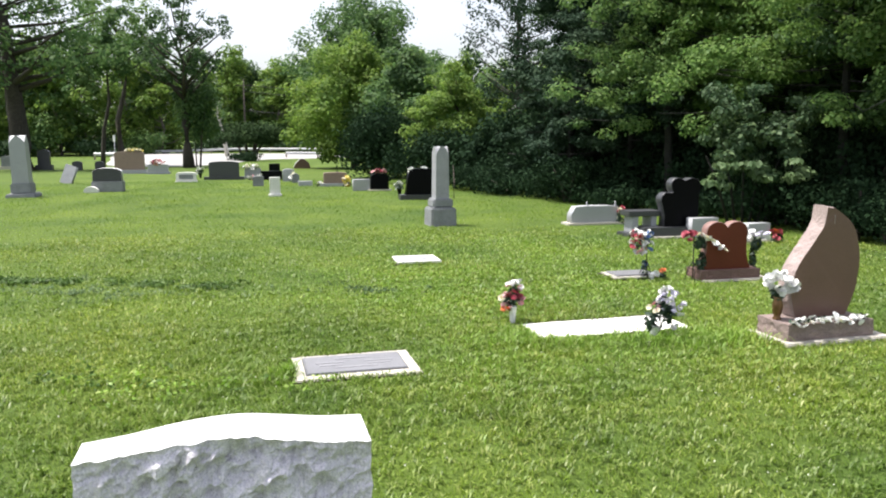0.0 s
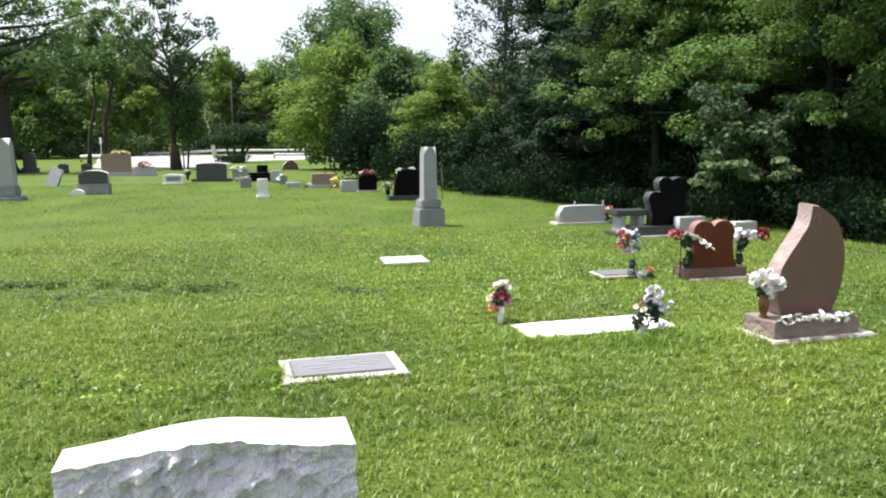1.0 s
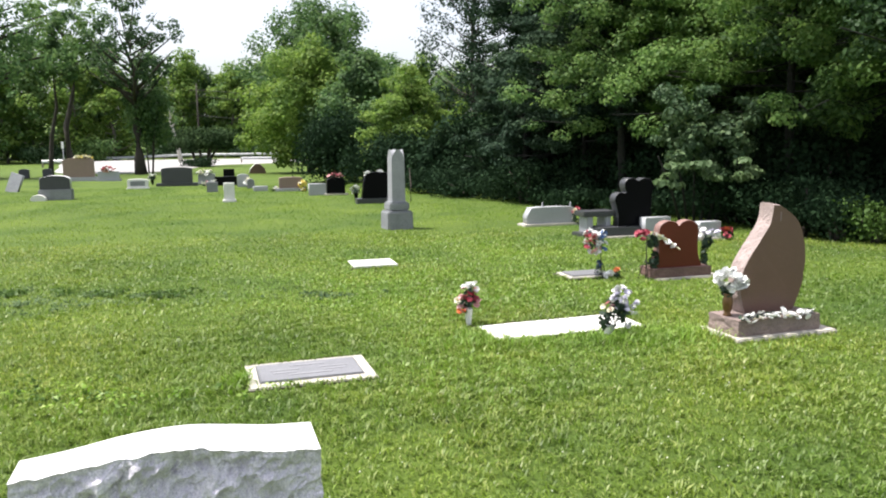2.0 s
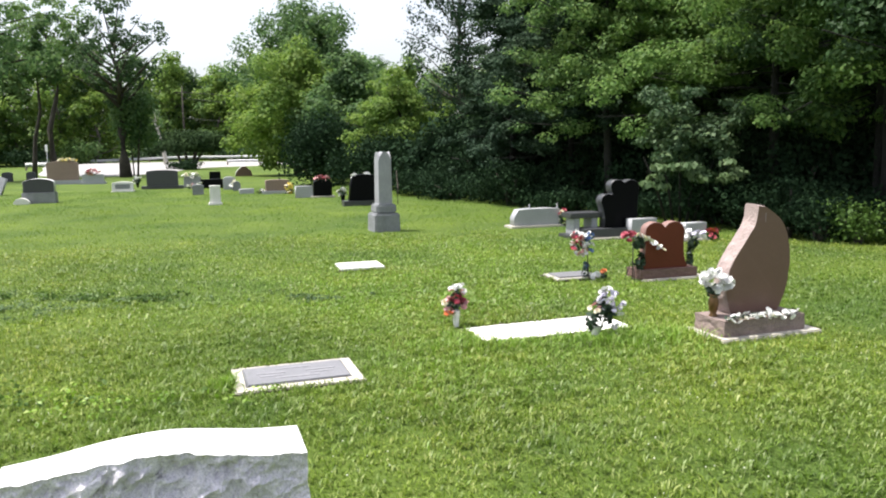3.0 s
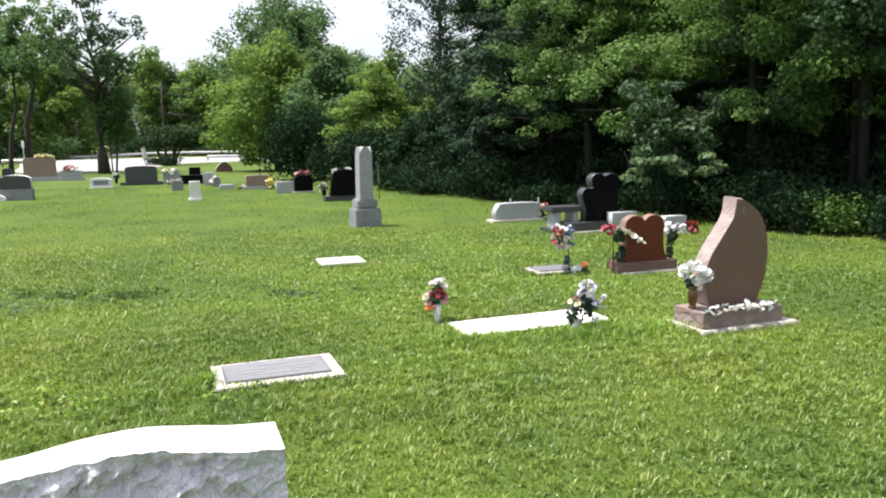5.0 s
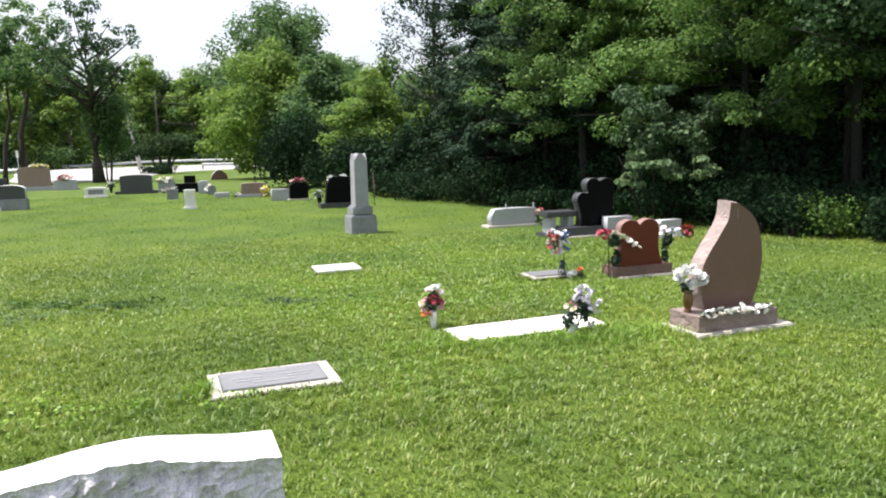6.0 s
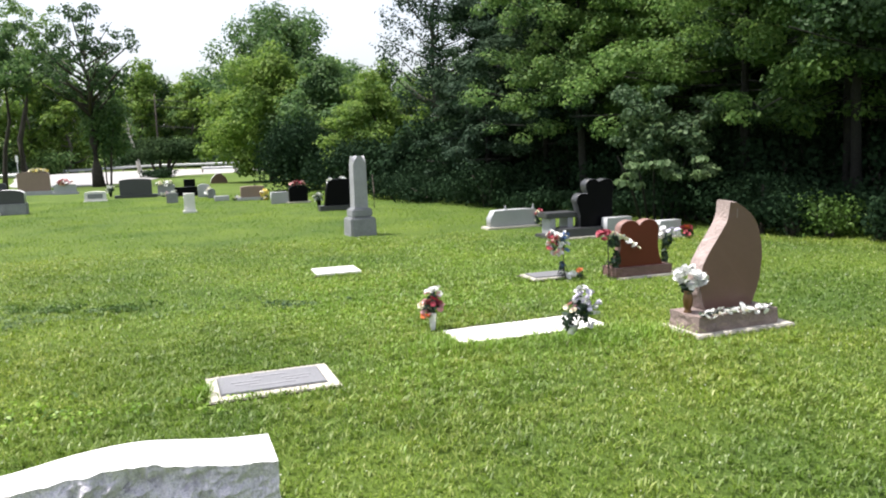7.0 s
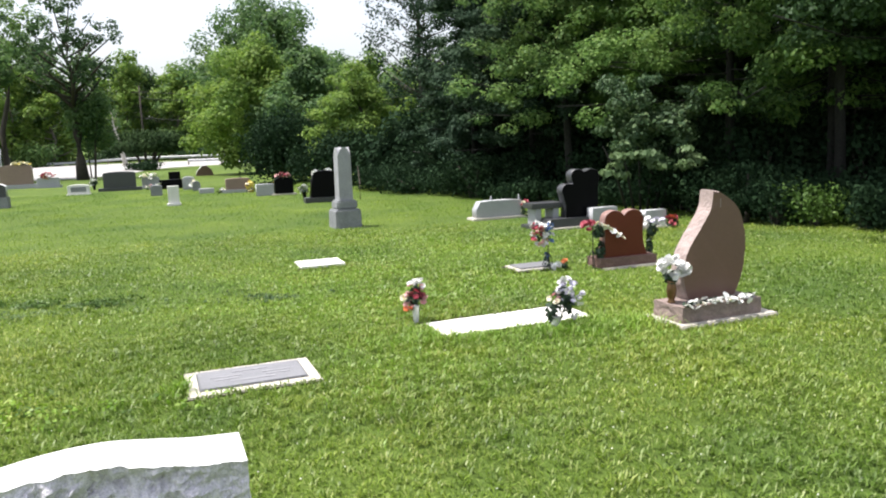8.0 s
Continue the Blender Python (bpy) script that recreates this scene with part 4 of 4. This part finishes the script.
def ball(rg, colours, n, c, r, s=1.0):
    out = []
    for k in range(n):
        d = Vector((rg.gauss(0, 1), rg.gauss(0, 1), rg.gauss(0.35, 1))).normalized()
        q = 0.7 + 0.35 * rg.random()
        out.append((colours[k % len(colours)], c[0] + d.x * r[0] * q, c[1] + d.y * r[1] * q, c[2] + d.z * r[2] * q, s * rg.uniform(0.75, 1.2)))
    return out


rf = random.Random(5)
# a white cone vase of mixed flowers stuck in the lawn
t = thing("flower_vase", 0.545, 6.08, 0, "white cone vase with red, pink, yellow and white silk flowers", "flowers")
part("vase", lathe_bm([(0.018, -0.06), (0.022, 0.02), (0.034, 0.15), (0.038, 0.155), (0.030, 0.15), (0.02, 0.06)], 14), M_WHITEPAINT, t)
foliage(t, [((0, 0, 0.24), (0.06, 0.06, 0.10))], 60, 0.06, 401)
blossoms(t, ball(rf, ["white", "white", "pink"], 14, (0.015, 0, 0.33), (0.06, 0.05, 0.055), 0.58) + ball(rf, ["burgundy", "red"], 12, (-0.01, -0.02, 0.265), (0.06, 0.05, 0.05), 0.58)
         + ball(rf, ["cream", "yellow", "pink"], 7, (-0.075, -0.01, 0.23), (0.025, 0.03, 0.035), 0.65) + ball(rf, ["pink", "orange", "pink"], 7, (-0.05, -0.02, 0.16), (0.035, 0.04, 0.045), 0.65)
         + ball(rf, ["burgundy", "red", "pink"], 8, (0.06, -0.02, 0.22), (0.03, 0.03, 0.04), 0.7))
# a tipped white vase with dark leaves beside the ledger
t = thing("flower_vase", 1.66, 5.62, 0, "tipped white vase with dark leaves and pale silk flowers", "flowers")
part("vase", lathe_bm([(0.022, -0.06), (0.026, 0.0), (0.045, 0.10), (0.05, 0.105), (0.04, 0.10), (0.025, 0.02)], 14), M_WHITEPAINT, t, at=pose(-0.03, 0, 0.0, 0, 12, 0))
foliage(t, [((-0.03, 0, 0.15), (0.07, 0.06, 0.08)), ((0.07, 0, 0.22), (0.08, 0.06, 0.07)), ((0.03, 0, 0.28), (0.06, 0.05, 0.05))], 150, 0.06, 402)
blossoms(t, ball(rf, ["lilac", "white", "lilac"], 18, (0.07, -0.03, 0.26), (0.09, 0.05, 0.08), 0.5) + ball(rf, ["white", "lilac", "white"], 26, (0.07, 0, 0.35), (0.075, 0.05, 0.075), 0.58) + ball(rf, ["pink", "cream", "pink"], 6, (-0.03, -0.03, 0.255), (0.05, 0.04, 0.03), 0.65)
         + ball(rf, ["white", "lilac"], 10, (0.19, -0.02, 0.22), (0.05, 0.04, 0.085), 0.55) + ball(rf, ["white"], 6, (0.13, -0.05, 0.08), (0.05, 0.04, 0.05), 0.55))

FL = Matrix.Translation((2.956, 5.66, terrain(2.956, 5.66))) @ pose(0, 0, 0, 0, 0, 16)
p = FL @ Vector((-0.35, 0.04, 0.159))
t = thing("flower_vase", p.x, p.y, 0, "bronze vase with a full bunch of white silk flowers", "flowers", z=p.z)
part("vase", lathe_bm([(0.036, 0), (0.036, 0.01), (0.024, 0.025), (0.036, 0.06), (0.042, 0.11), (0.036, 0.15), (0.028, 0.165), (0.042, 0.185), (0.034, 0.18), (0.024, 0.16)], 18), M_BRONZE, t)
foliage(t, [((0, 0, 0.22), (0.05, 0.05, 0.05))], 60, 0.06, 403)
blossoms(t, ball(rf, ["white"], 44, (0.0, 0, 0.29), (0.105, 0.08, 0.08), 0.78) + ball(rf, ["white"], 6, (0.09, -0.03, 0.27), (0.04, 0.05, 0.04), 0.9) + ball(rf, ["white"], 5, (-0.10, 0, 0.31), (0.04, 0.04, 0.03), 0.85), seed=9)
p = FL @ Vector((-0.02, -0.115, 0.163))
t = thing("flower_garland", p.x, p.y, 16, "garland of white silk blossoms along the foot of the brown headstone", "flowers", z=p.z)
blossoms(t, [("white", -0.33 + 0.70 * k / 57, rf.uniform(-0.075, 0.02), rf.uniform(-0.02, 0.035), rf.uniform(0.4, 0.75)) for k in range(58)] +
         [("cream", -0.31 + 0.08 * k, rf.uniform(-0.055, 0.0), 0.0, 0.5) for k in range(8)], seed=10, tilt=0.8)
foliage(t, [((x, 0, 0.015), (0.09, 0.05, 0.015)) for x in (-0.25, -0.05, 0.15, 0.3)], 50, 0.05, 404)


def iron_stand(x, y, h, label):
    t = thing("flower_stand", x, y, 0, label, "flowers")
    bm = tube_bm([(0, 0, -0.15), (0, 0, h * 0.5), (0, 0, h)], [0.006] * 3, 6)
    for a in (0.5, 2.6, 4.7):
        tube_bm([(0, 0, h * 0.42), (math.cos(a) * 0.05, math.sin(a) * 0.05, 0.12), (math.cos(a) * 0.09, math.sin(a) * 0.09, -0.02)], [0.005] * 3, 5, bm)
    part("stand", bm, M_IRON, t, "thin black iron stand")
    return t


t = iron_stand(2.225, 8.22, 0.5, "black iron stand with red, white and blue silk flowers")
blossoms(t, ball(rf, ["white", "pink", "white", "red", "white"], 50, (-0.11, -0.02, 0.42), (0.10, 0.06, 0.14), 0.72) + ball(rf, ["blue", "white", "blue"], 20, (0.01, -0.02, 0.42), (0.06, 0.05, 0.12), 0.66)
         + ball(rf, ["pink", "white"], 5, (-0.05, 0, 0.32), (0.04, 0.04, 0.05), 0.7) + ball(rf, ["blue", "lilac"], 5, (-0.03, 0, 0.13), (0.03, 0.03, 0.06), 0.6) + ball(rf, ["white"], 6, (0.06, -0.04, 0.05), (0.07, 0.05, 0.03), 0.7))
foliage(t, [((-0.06, 0, 0.40), (0.09, 0.06, 0.08)), ((-0.03, 0, 0.12), (0.04, 0.03, 0.08))], 40, 0.06, 405)
t = thing("flower_bunch", 2.42, 8.25, 0, "small bunch of orange silk flowers in the grass", "flowers")
blossoms(t, ball(rf, ["orange"], 7, (0, 0, 0.06), (0.035, 0.035, 0.04), 0.6))
foliage(t, [((0, 0, 0.04), (0.04, 0.04, 0.04))], 25, 0.05, 406)

t = iron_stand(2.72, 8.12, 0.52, "black iron stand with red roses and a spray of cream flowers")
blossoms(t, ball(rf, ["burgundy", "red", "burgundy"], 12, (-0.05, 0, 0.50), (0.08, 0.05, 0.05), 0.85) +
         [(["cream", "white"][k % 2], 0.05 + 0.036 * k, -0.03 + rf.uniform(-0.02, 0.02), 0.515 - 0.0145 * k - 0.0009 * k * k, rf.uniform(0.75, 1.05)) for k in range(9)] +
         ball(rf, ["white"], 3, (0.1, 0, 0.17), (0.02, 0.02, 0.04), 0.5))
foliage(t, [((0.07, 0, 0.42), (0.07, 0.05, 0.06)), ((0.09, 0.0, 0.2), (0.05, 0.04, 0.12))], 170, 0.06, 407)
t = iron_stand(3.50, 8.42, 0.5, "black iron stand with a drooping spray of white flowers")
blossoms(t, ball(rf, ["white", "white", "lilac"], 16, (0.05, 0, 0.47), (0.12, 0.06, 0.06), 0.85))
foliage(t, [((0.03, 0, 0.38), (0.06, 0.05, 0.08)), ((0.0, 0, 0.2), (0.04, 0.04, 0.13))], 170, 0.06, 408)


def grave_flowers(x, y, z, label, colours, n, r, scale, green=30, vase=False, name="flower_bunch"):
    t = thing(name, x, y, 14, label, "flowers", z=terrain(x, y) + z)
    lift = 0.0
    if vase:
        part("vase", lathe_bm([(0.05, -0.03), (0.035, 0.02), (0.06, 0.14), (0.05, 0.2), (0.065, 0.22), (0.05, 0.21)], 12), M_BLACK, t)
        lift = 0.2
    blossoms(t, ball(rf, colours, n, (0, 0, lift + r[2] * 0.6), r, scale), seed=n)
    if green:
        foliage(t, [((0, 0, lift + r[2] * 0.4), (r[0], r[1], r[2] * 0.7))], green, 0.08, 500 + n)


grave_flowers(3.12, 13.62, 0.06, "red and cream silk flowers at the end of a grey headstone", ["red", "red", "cream"], 16, (0.09, 0.07, 0.16), 1.1)
grave_flowers(4.92, 11.2, 0.03, "red silk flowers beside a low grey headstone", ["red", "red", "orange"], 14, (0.09, 0.07, 0.09), 1.0)
grave_flowers(4.40, 11.2, 0.10, "white silk flowers before a low grey headstone", ["white", "lilac"], 12, (0.12, 0.07, 0.10), 0.9)
grave_flowers(-14.1, 34.3, 0.98, "saddle of yellow silk flowers on a tan headstone", ["cream", "yellow", "cream"], 40, (0.38, 0.15, 0.07), 1.5, 40, name="flower_saddle")
grave_flowers(-12.8, 33.5, 0.42, "saddle of pink silk flowers on a blue-grey headstone", ["pink", "burgundy", "pink"], 30, (0.30, 0.14, 0.13), 1.4, 40, name="flower_saddle")
grave_flowers(-9.35, 28.6, 0.0, "black vase of white flowers beside a dark headstone", ["white", "white"], 10, (0.13, 0.1, 0.12), 1.6, 120, True, "flower_vase")
grave_flowers(-7.35, 28.2, 0.38, "white silk flowers on a low grey headstone", ["white", "cream"], 18, (0.28, 0.12, 0.1), 1.6, name="flower_saddle")
grave_flowers(-7.1, 27.3, 0.0, "pale silk flowers beside a low grey headstone", ["white", "pink"], 10, (0.12, 0.1, 0.14), 1.3)
grave_flowers(-5.4, 26.4, 0.0, "white silk flowers before a grey headstone", ["white", "cream"], 12, (0.14, 0.1, 0.2), 1.3)
grave_flowers(-6.85, 27.4, 0.0, "white silk flowers beside a low black headstone", ["white"], 10, (0.14, 0.1, 0.14), 1.3)
grave_flowers(-3.22, 23.75, 0.0, "yellow silk flowers before a grey-brown headstone", ["yellow", "cream", "yellow"], 20, (0.15, 0.1, 0.2), 1.4)
grave_flowers(-4.1, 23.9, 0.0, "pale silk flowers beside a grey-brown headstone", ["white", "cream"], 10, (0.1, 0.1, 0.12), 1.1)
grave_flowers(-2.04, 22.0, 0.49, "saddle of red and pink silk flowers on a black headstone", ["pink", "burgundy", "pink"], 26, (0.22, 0.12, 0.08), 1.1, name="flower_saddle")
grave_flowers(-1.33, 20.0, 0.0, "black vase of white flowers beside a black headstone", ["white"], 14, (0.12, 0.1, 0.10), 1.3, 50, True, "flower_vase")
grave_flowers(-0.98, 18.95, 0.70, "white silk blossoms on top of a black headstone", ["white"], 5, (0.06, 0.06, 0.04), 1.3, 0, name="flower_saddle")
grave_flowers(-0.68, 19.05, 0.74, "white silk blossoms on top of a black headstone", ["white"], 5, (0.07, 0.06, 0.03), 1.3, 0, name="flower_saddle")

# a bare sapling behind the obelisk
t = thing("sapling", 0.10, 19.4, 0, "thin bare grey sapling behind the obelisk", "tree")
part("trunk", tube_bm([(0, 0, -0.1), (0.01, 0, 0.4), (-0.02, 0, 0.85)], [0.02, 0.018, 0.01], 7), M_BARK, t)


# ---------- grass ----------
FOOTPRINTS = [(-0.72, 1.90, 15, 0.50, 0.17), (-0.665, 4.82, 15, 0.43, 0.285), (1.32, 5.95, 16, 0.68, 0.25), (-0.43, 9.42, 14, 0.28, 0.24),
              (2.07, 8.34, 14, 0.27, 0.20), (2.995, 5.69, 16, 0.49, 0.25), (3.17, 8.26, 14, 0.42, 0.21), (-0.17, 13.45, 14, 0.28, 0.28),
              (3.49, 11.91, 14, 0.55, 0.28), (3.07, 12.0, 14, 0.31, 0.21), (2.6, 13.65, 14, 0.6, 0.25)]


def patches(p, scale, seed):
    """Smooth random patches from a few crossing waves, 0 to 1."""
    rg = np.random.default_rng(seed)
    v = np.zeros(len(p))
    for k in range(9):
        a = rg.random() * math.tau
        f = scale * (0.5 + 1.6 * rg.random())
        v += np.sin((p[:, 0] * math.cos(a) + p[:, 1] * math.sin(a)) * f + rg.random() * 9)
    return 1 / (1 + np.exp(-v * 0.9))


def clear_of_stones(p, margin=None):
    ok = np.ones(len(p), bool)
    if margin is None:                                # ragged edges: some blades lean in over the stone
        margin = -0.05 * np.random.default_rng(5).random(len(p)) ** 2 * (0.3 + patches(p, 9.0, 35))
    for x, y, rz, hw, hd in FOOTPRINTS:
        c, s = math.cos(radians(rz)), math.sin(radians(rz))
        dx, dy = p[:, 0] - x, p[:, 1] - y
        ok &= (np.abs(dx * c + dy * s) > hw + margin) | (np.abs(-dx * s + dy * c) > hd + margin)
    return ok


def blades(p, length, width, rg, fine=True):
    """One leaning, tapered blade at each place."""
    n = len(p)
    lush = patches(p, 2.2, 31) * 0.6 + 0.4 * patches(p, 7.0, 32)
    z = np.array([terrain(x, y) for x, y in p]) - 0.004
    h = length * (0.45 + 0.5 * rg.random(n) + 0.45 * lush) * (0.65 + 0.7 * patches(p, 21.0, 34))
    a = rg.random(n) * math.tau
    out = np.stack([np.cos(a), np.sin(a)], 1)
    lean = (0.25 + 1.0 * rg.random(n))[:, None] * h[:, None]
    w = width * (0.6 + 0.8 * rg.random(n))
    side = np.stack([-out[:, 1], out[:, 0]], 1) * w[:, None] * 0.5
    base = np.column_stack([p, z])
    mid = np.column_stack([p + out * lean * 0.35, z + h * 0.62])
    tip = np.column_stack([p + out * lean, z + h * (0.75 + 0.2 * rg.random(n))])
    s3 = np.column_stack([side, np.zeros(n)])
    corners = [base, mid + s3, tip, mid - s3] if fine else [base + s3 * 0.8, tip, base - s3 * 0.8]
    v = np.stack(corners, 1).reshape(-1, 3)
    return v, np.arange(len(v)).reshape(-1, len(corners))


def grass(r0, r1, ahead, density, length, width, seed, fine=True, tuft=1):
    """Blades over a ring round the viewpoint, in front of it (ahead True) or behind."""
    rg = np.random.default_rng(seed)
    n = int(density * math.pi * (r1 * r1 - r0 * r0) / 2 / tuft)
    r = np.sqrt(r0 * r0 + rg.random(n) * (r1 * r1 - r0 * r0)) + rg.normal(0, 0.25, n)
    a = rg.random(n) * math.pi * (1 if ahead else -1)
    p = np.stack([r * np.cos(a), r * np.sin(a) + 1.2 + rg.normal(0, 0.25, n)], 1)
    if tuft > 1:                                      # blades stand in small tufts with gaps between
        p = np.repeat(p, tuft, 0) + rg.normal(0, 0.012, (n * tuft, 2))
    p = p[clear_of_stones(p)]
    p = p[rg.random(len(p)) < np.where(np.abs(p[:, 0]) < 0.85 * p[:, 1] + 1.5, 1.0, 0.4)]   # thinner on the lawn far to the sides
    p = p[rg.random(len(p)) < 0.55 + 0.45 * patches(p, 2.2, 31)]
    return blades(p, length, width, rg, fine)


for k, (r0, r1, ahead, density, length, width, fine, tuft) in enumerate((
        (0.0, 5.6, True, 5400, 0.041, 0.0085, True, 4), (5.6, 11.5, True, 1550, 0.038, 0.012, True, 3), (11.5, 27.0, True, 300, 0.034, 0.022, False, 1),
        (0.0, 4.0, False, 900, 0.042, 0.010, False, 3), (4.0, 12.0, False, 200, 0.04, 0.02, False, 1))):
    tagged(new("grass", arrays_mesh("grass", *grass(r0, r1, ahead, density, length, width, 61 + k, fine, tuft), M_GRASSFINE if k == 2 else M_GRASS)), "short mown green grass blades of the lawn", "grass", kind="stuff")

# fresh, longer grass between the flat marker and the ledger, and round the ledger's vases
rl = np.random.default_rng(91)
for x, y, rx, ry, n, length in ((0.45, 4.95, 0.62, 0.5, 9000, 0.045), (0.60, 5.52, 0.28, 0.14, 2400, 0.075), (1.95, 5.58, 0.28, 0.13, 3400, 0.095), (2.1, 5.3, 0.5, 0.3, 2600, 0.045), (-1.09, 4.62, 0.05, 0.07, 260, 0.085), (0.9, 7.4, 1.1, 0.7, 11000, 0.042), (-0.6, 6.9, 1.0, 0.5, 6000, 0.042), (0.2, 8.6, 1.2, 0.6, 6000, 0.042), (1.2, 10.4, 1.5, 0.9, 8000, 0.042)):
    p = np.array([(x, y)]) + rl.normal(0, 1, (n, 2)) * (rx, ry)
    p = p[clear_of_stones(p, -0.01)]
    p = p[rl.random(len(p)) < 0.35 + 0.65 * patches(p, 3.0, 36)]
    tagged(new("lush_grass", arrays_mesh("lush_grass", *blades(p, length, 0.008 if y < 7 else 0.013, rl), M_GRASSLUSH)), "patch of longer fresh green grass in the lawn", "grass", kind="stuff")

rw = np.random.default_rng(81)


def weeds(places, count, size, mat, label):
    """Low broad-leaved plants in drifts over the lawn."""
    clumps = [((x, y, terrain(x, y) + z), (rw.uniform(0.05, 0.16), rw.uniform(0.04, 0.1), 0.022)) for x, y, z in places]
    v, f = leaf_cloud(rw, clumps, count, size, 0.0, 0.8)
    tagged(new("weed_patch", arrays_mesh("weed_patch", v, f, mat)), label, "weeds", kind="stuff")


band = [(-5.6 + 3.3 * k + rw.normal(0, 0.05), 7.98 - 0.42 * k + rw.normal(0, 0.10), 0.03) for k in rw.random(70)]
weeds(band, 2300, 0.036, M_WEED, "band of dark broad-leaved weeds in the lawn")
weeds([(rw.normal(-3.7, 0.75), rw.normal(7.3, 0.22), 0.035) for k in range(46)], 900, 0.03, M_LEAFPALE, "drift of pale-leaved weeds in the lawn")
weeds([(rw.normal(-0.93, 0.3), rw.normal(7.42, 0.12), 0.03) for k in range(16)], 360, 0.026, M_LEAFBLUE, "patch of grey-green weeds in the lawn")
weeds([(rw.normal(-1.85, 0.4), rw.normal(4.25, 0.16), 0.05) for k in range(30)], 280, 0.034, M_GRASSLUSH, "patch of pale broad-leaved weeds in the lawn")
weeds([(rw.normal(-2.2, 0.5), rw.normal(4.45, 0.14), 0.028) for k in range(16)], 260, 0.036, M_WEED, "patch of dark broad-leaved weeds in the lawn")


def clover(n, seed):
    rg = np.random.default_rng(seed)
    y = 2.4 + 12.0 * rg.random(n)
    p = np.stack([(rg.random(n) * 2 - 1) * (0.65 * y + 1.2) + 0.08 * y, y], 1)
    p = p[clear_of_stones(p, 0.02)]
    p = p[rg.random(len(p)) < patches(p, 3.0, 33) ** 2]
    n = len(p)
    z = np.array([terrain(x, q) for x, q in p]) + 0.02 + 0.02 * rg.random(n)
    r = 0.003 + 0.0035 * rg.random(n)
    c = np.column_stack([p, z])
    octa = np.array([(1, 0, 0), (-1, 0, 0), (0, 1, 0), (0, -1, 0), (0, 0, 1), (0, 0, -1)], float)
    tri = np.array([(0, 2, 4), (2, 1, 4), (1, 3, 4), (3, 0, 4), (2, 0, 5), (1, 2, 5), (3, 1, 5), (0, 3, 5)])
    v = (c[:, None] + octa[None] * r[:, None, None]).reshape(-1, 3)
    f = (np.arange(n)[:, None, None] * 6 + tri[None]).reshape(-1, 3)
    return v, f


tagged(new("clover_flowers", arrays_mesh("clover_flowers", *clover(2600, 71), M_CLOVER)), "tiny white clover heads in the lawn", "clover", kind="stuff")
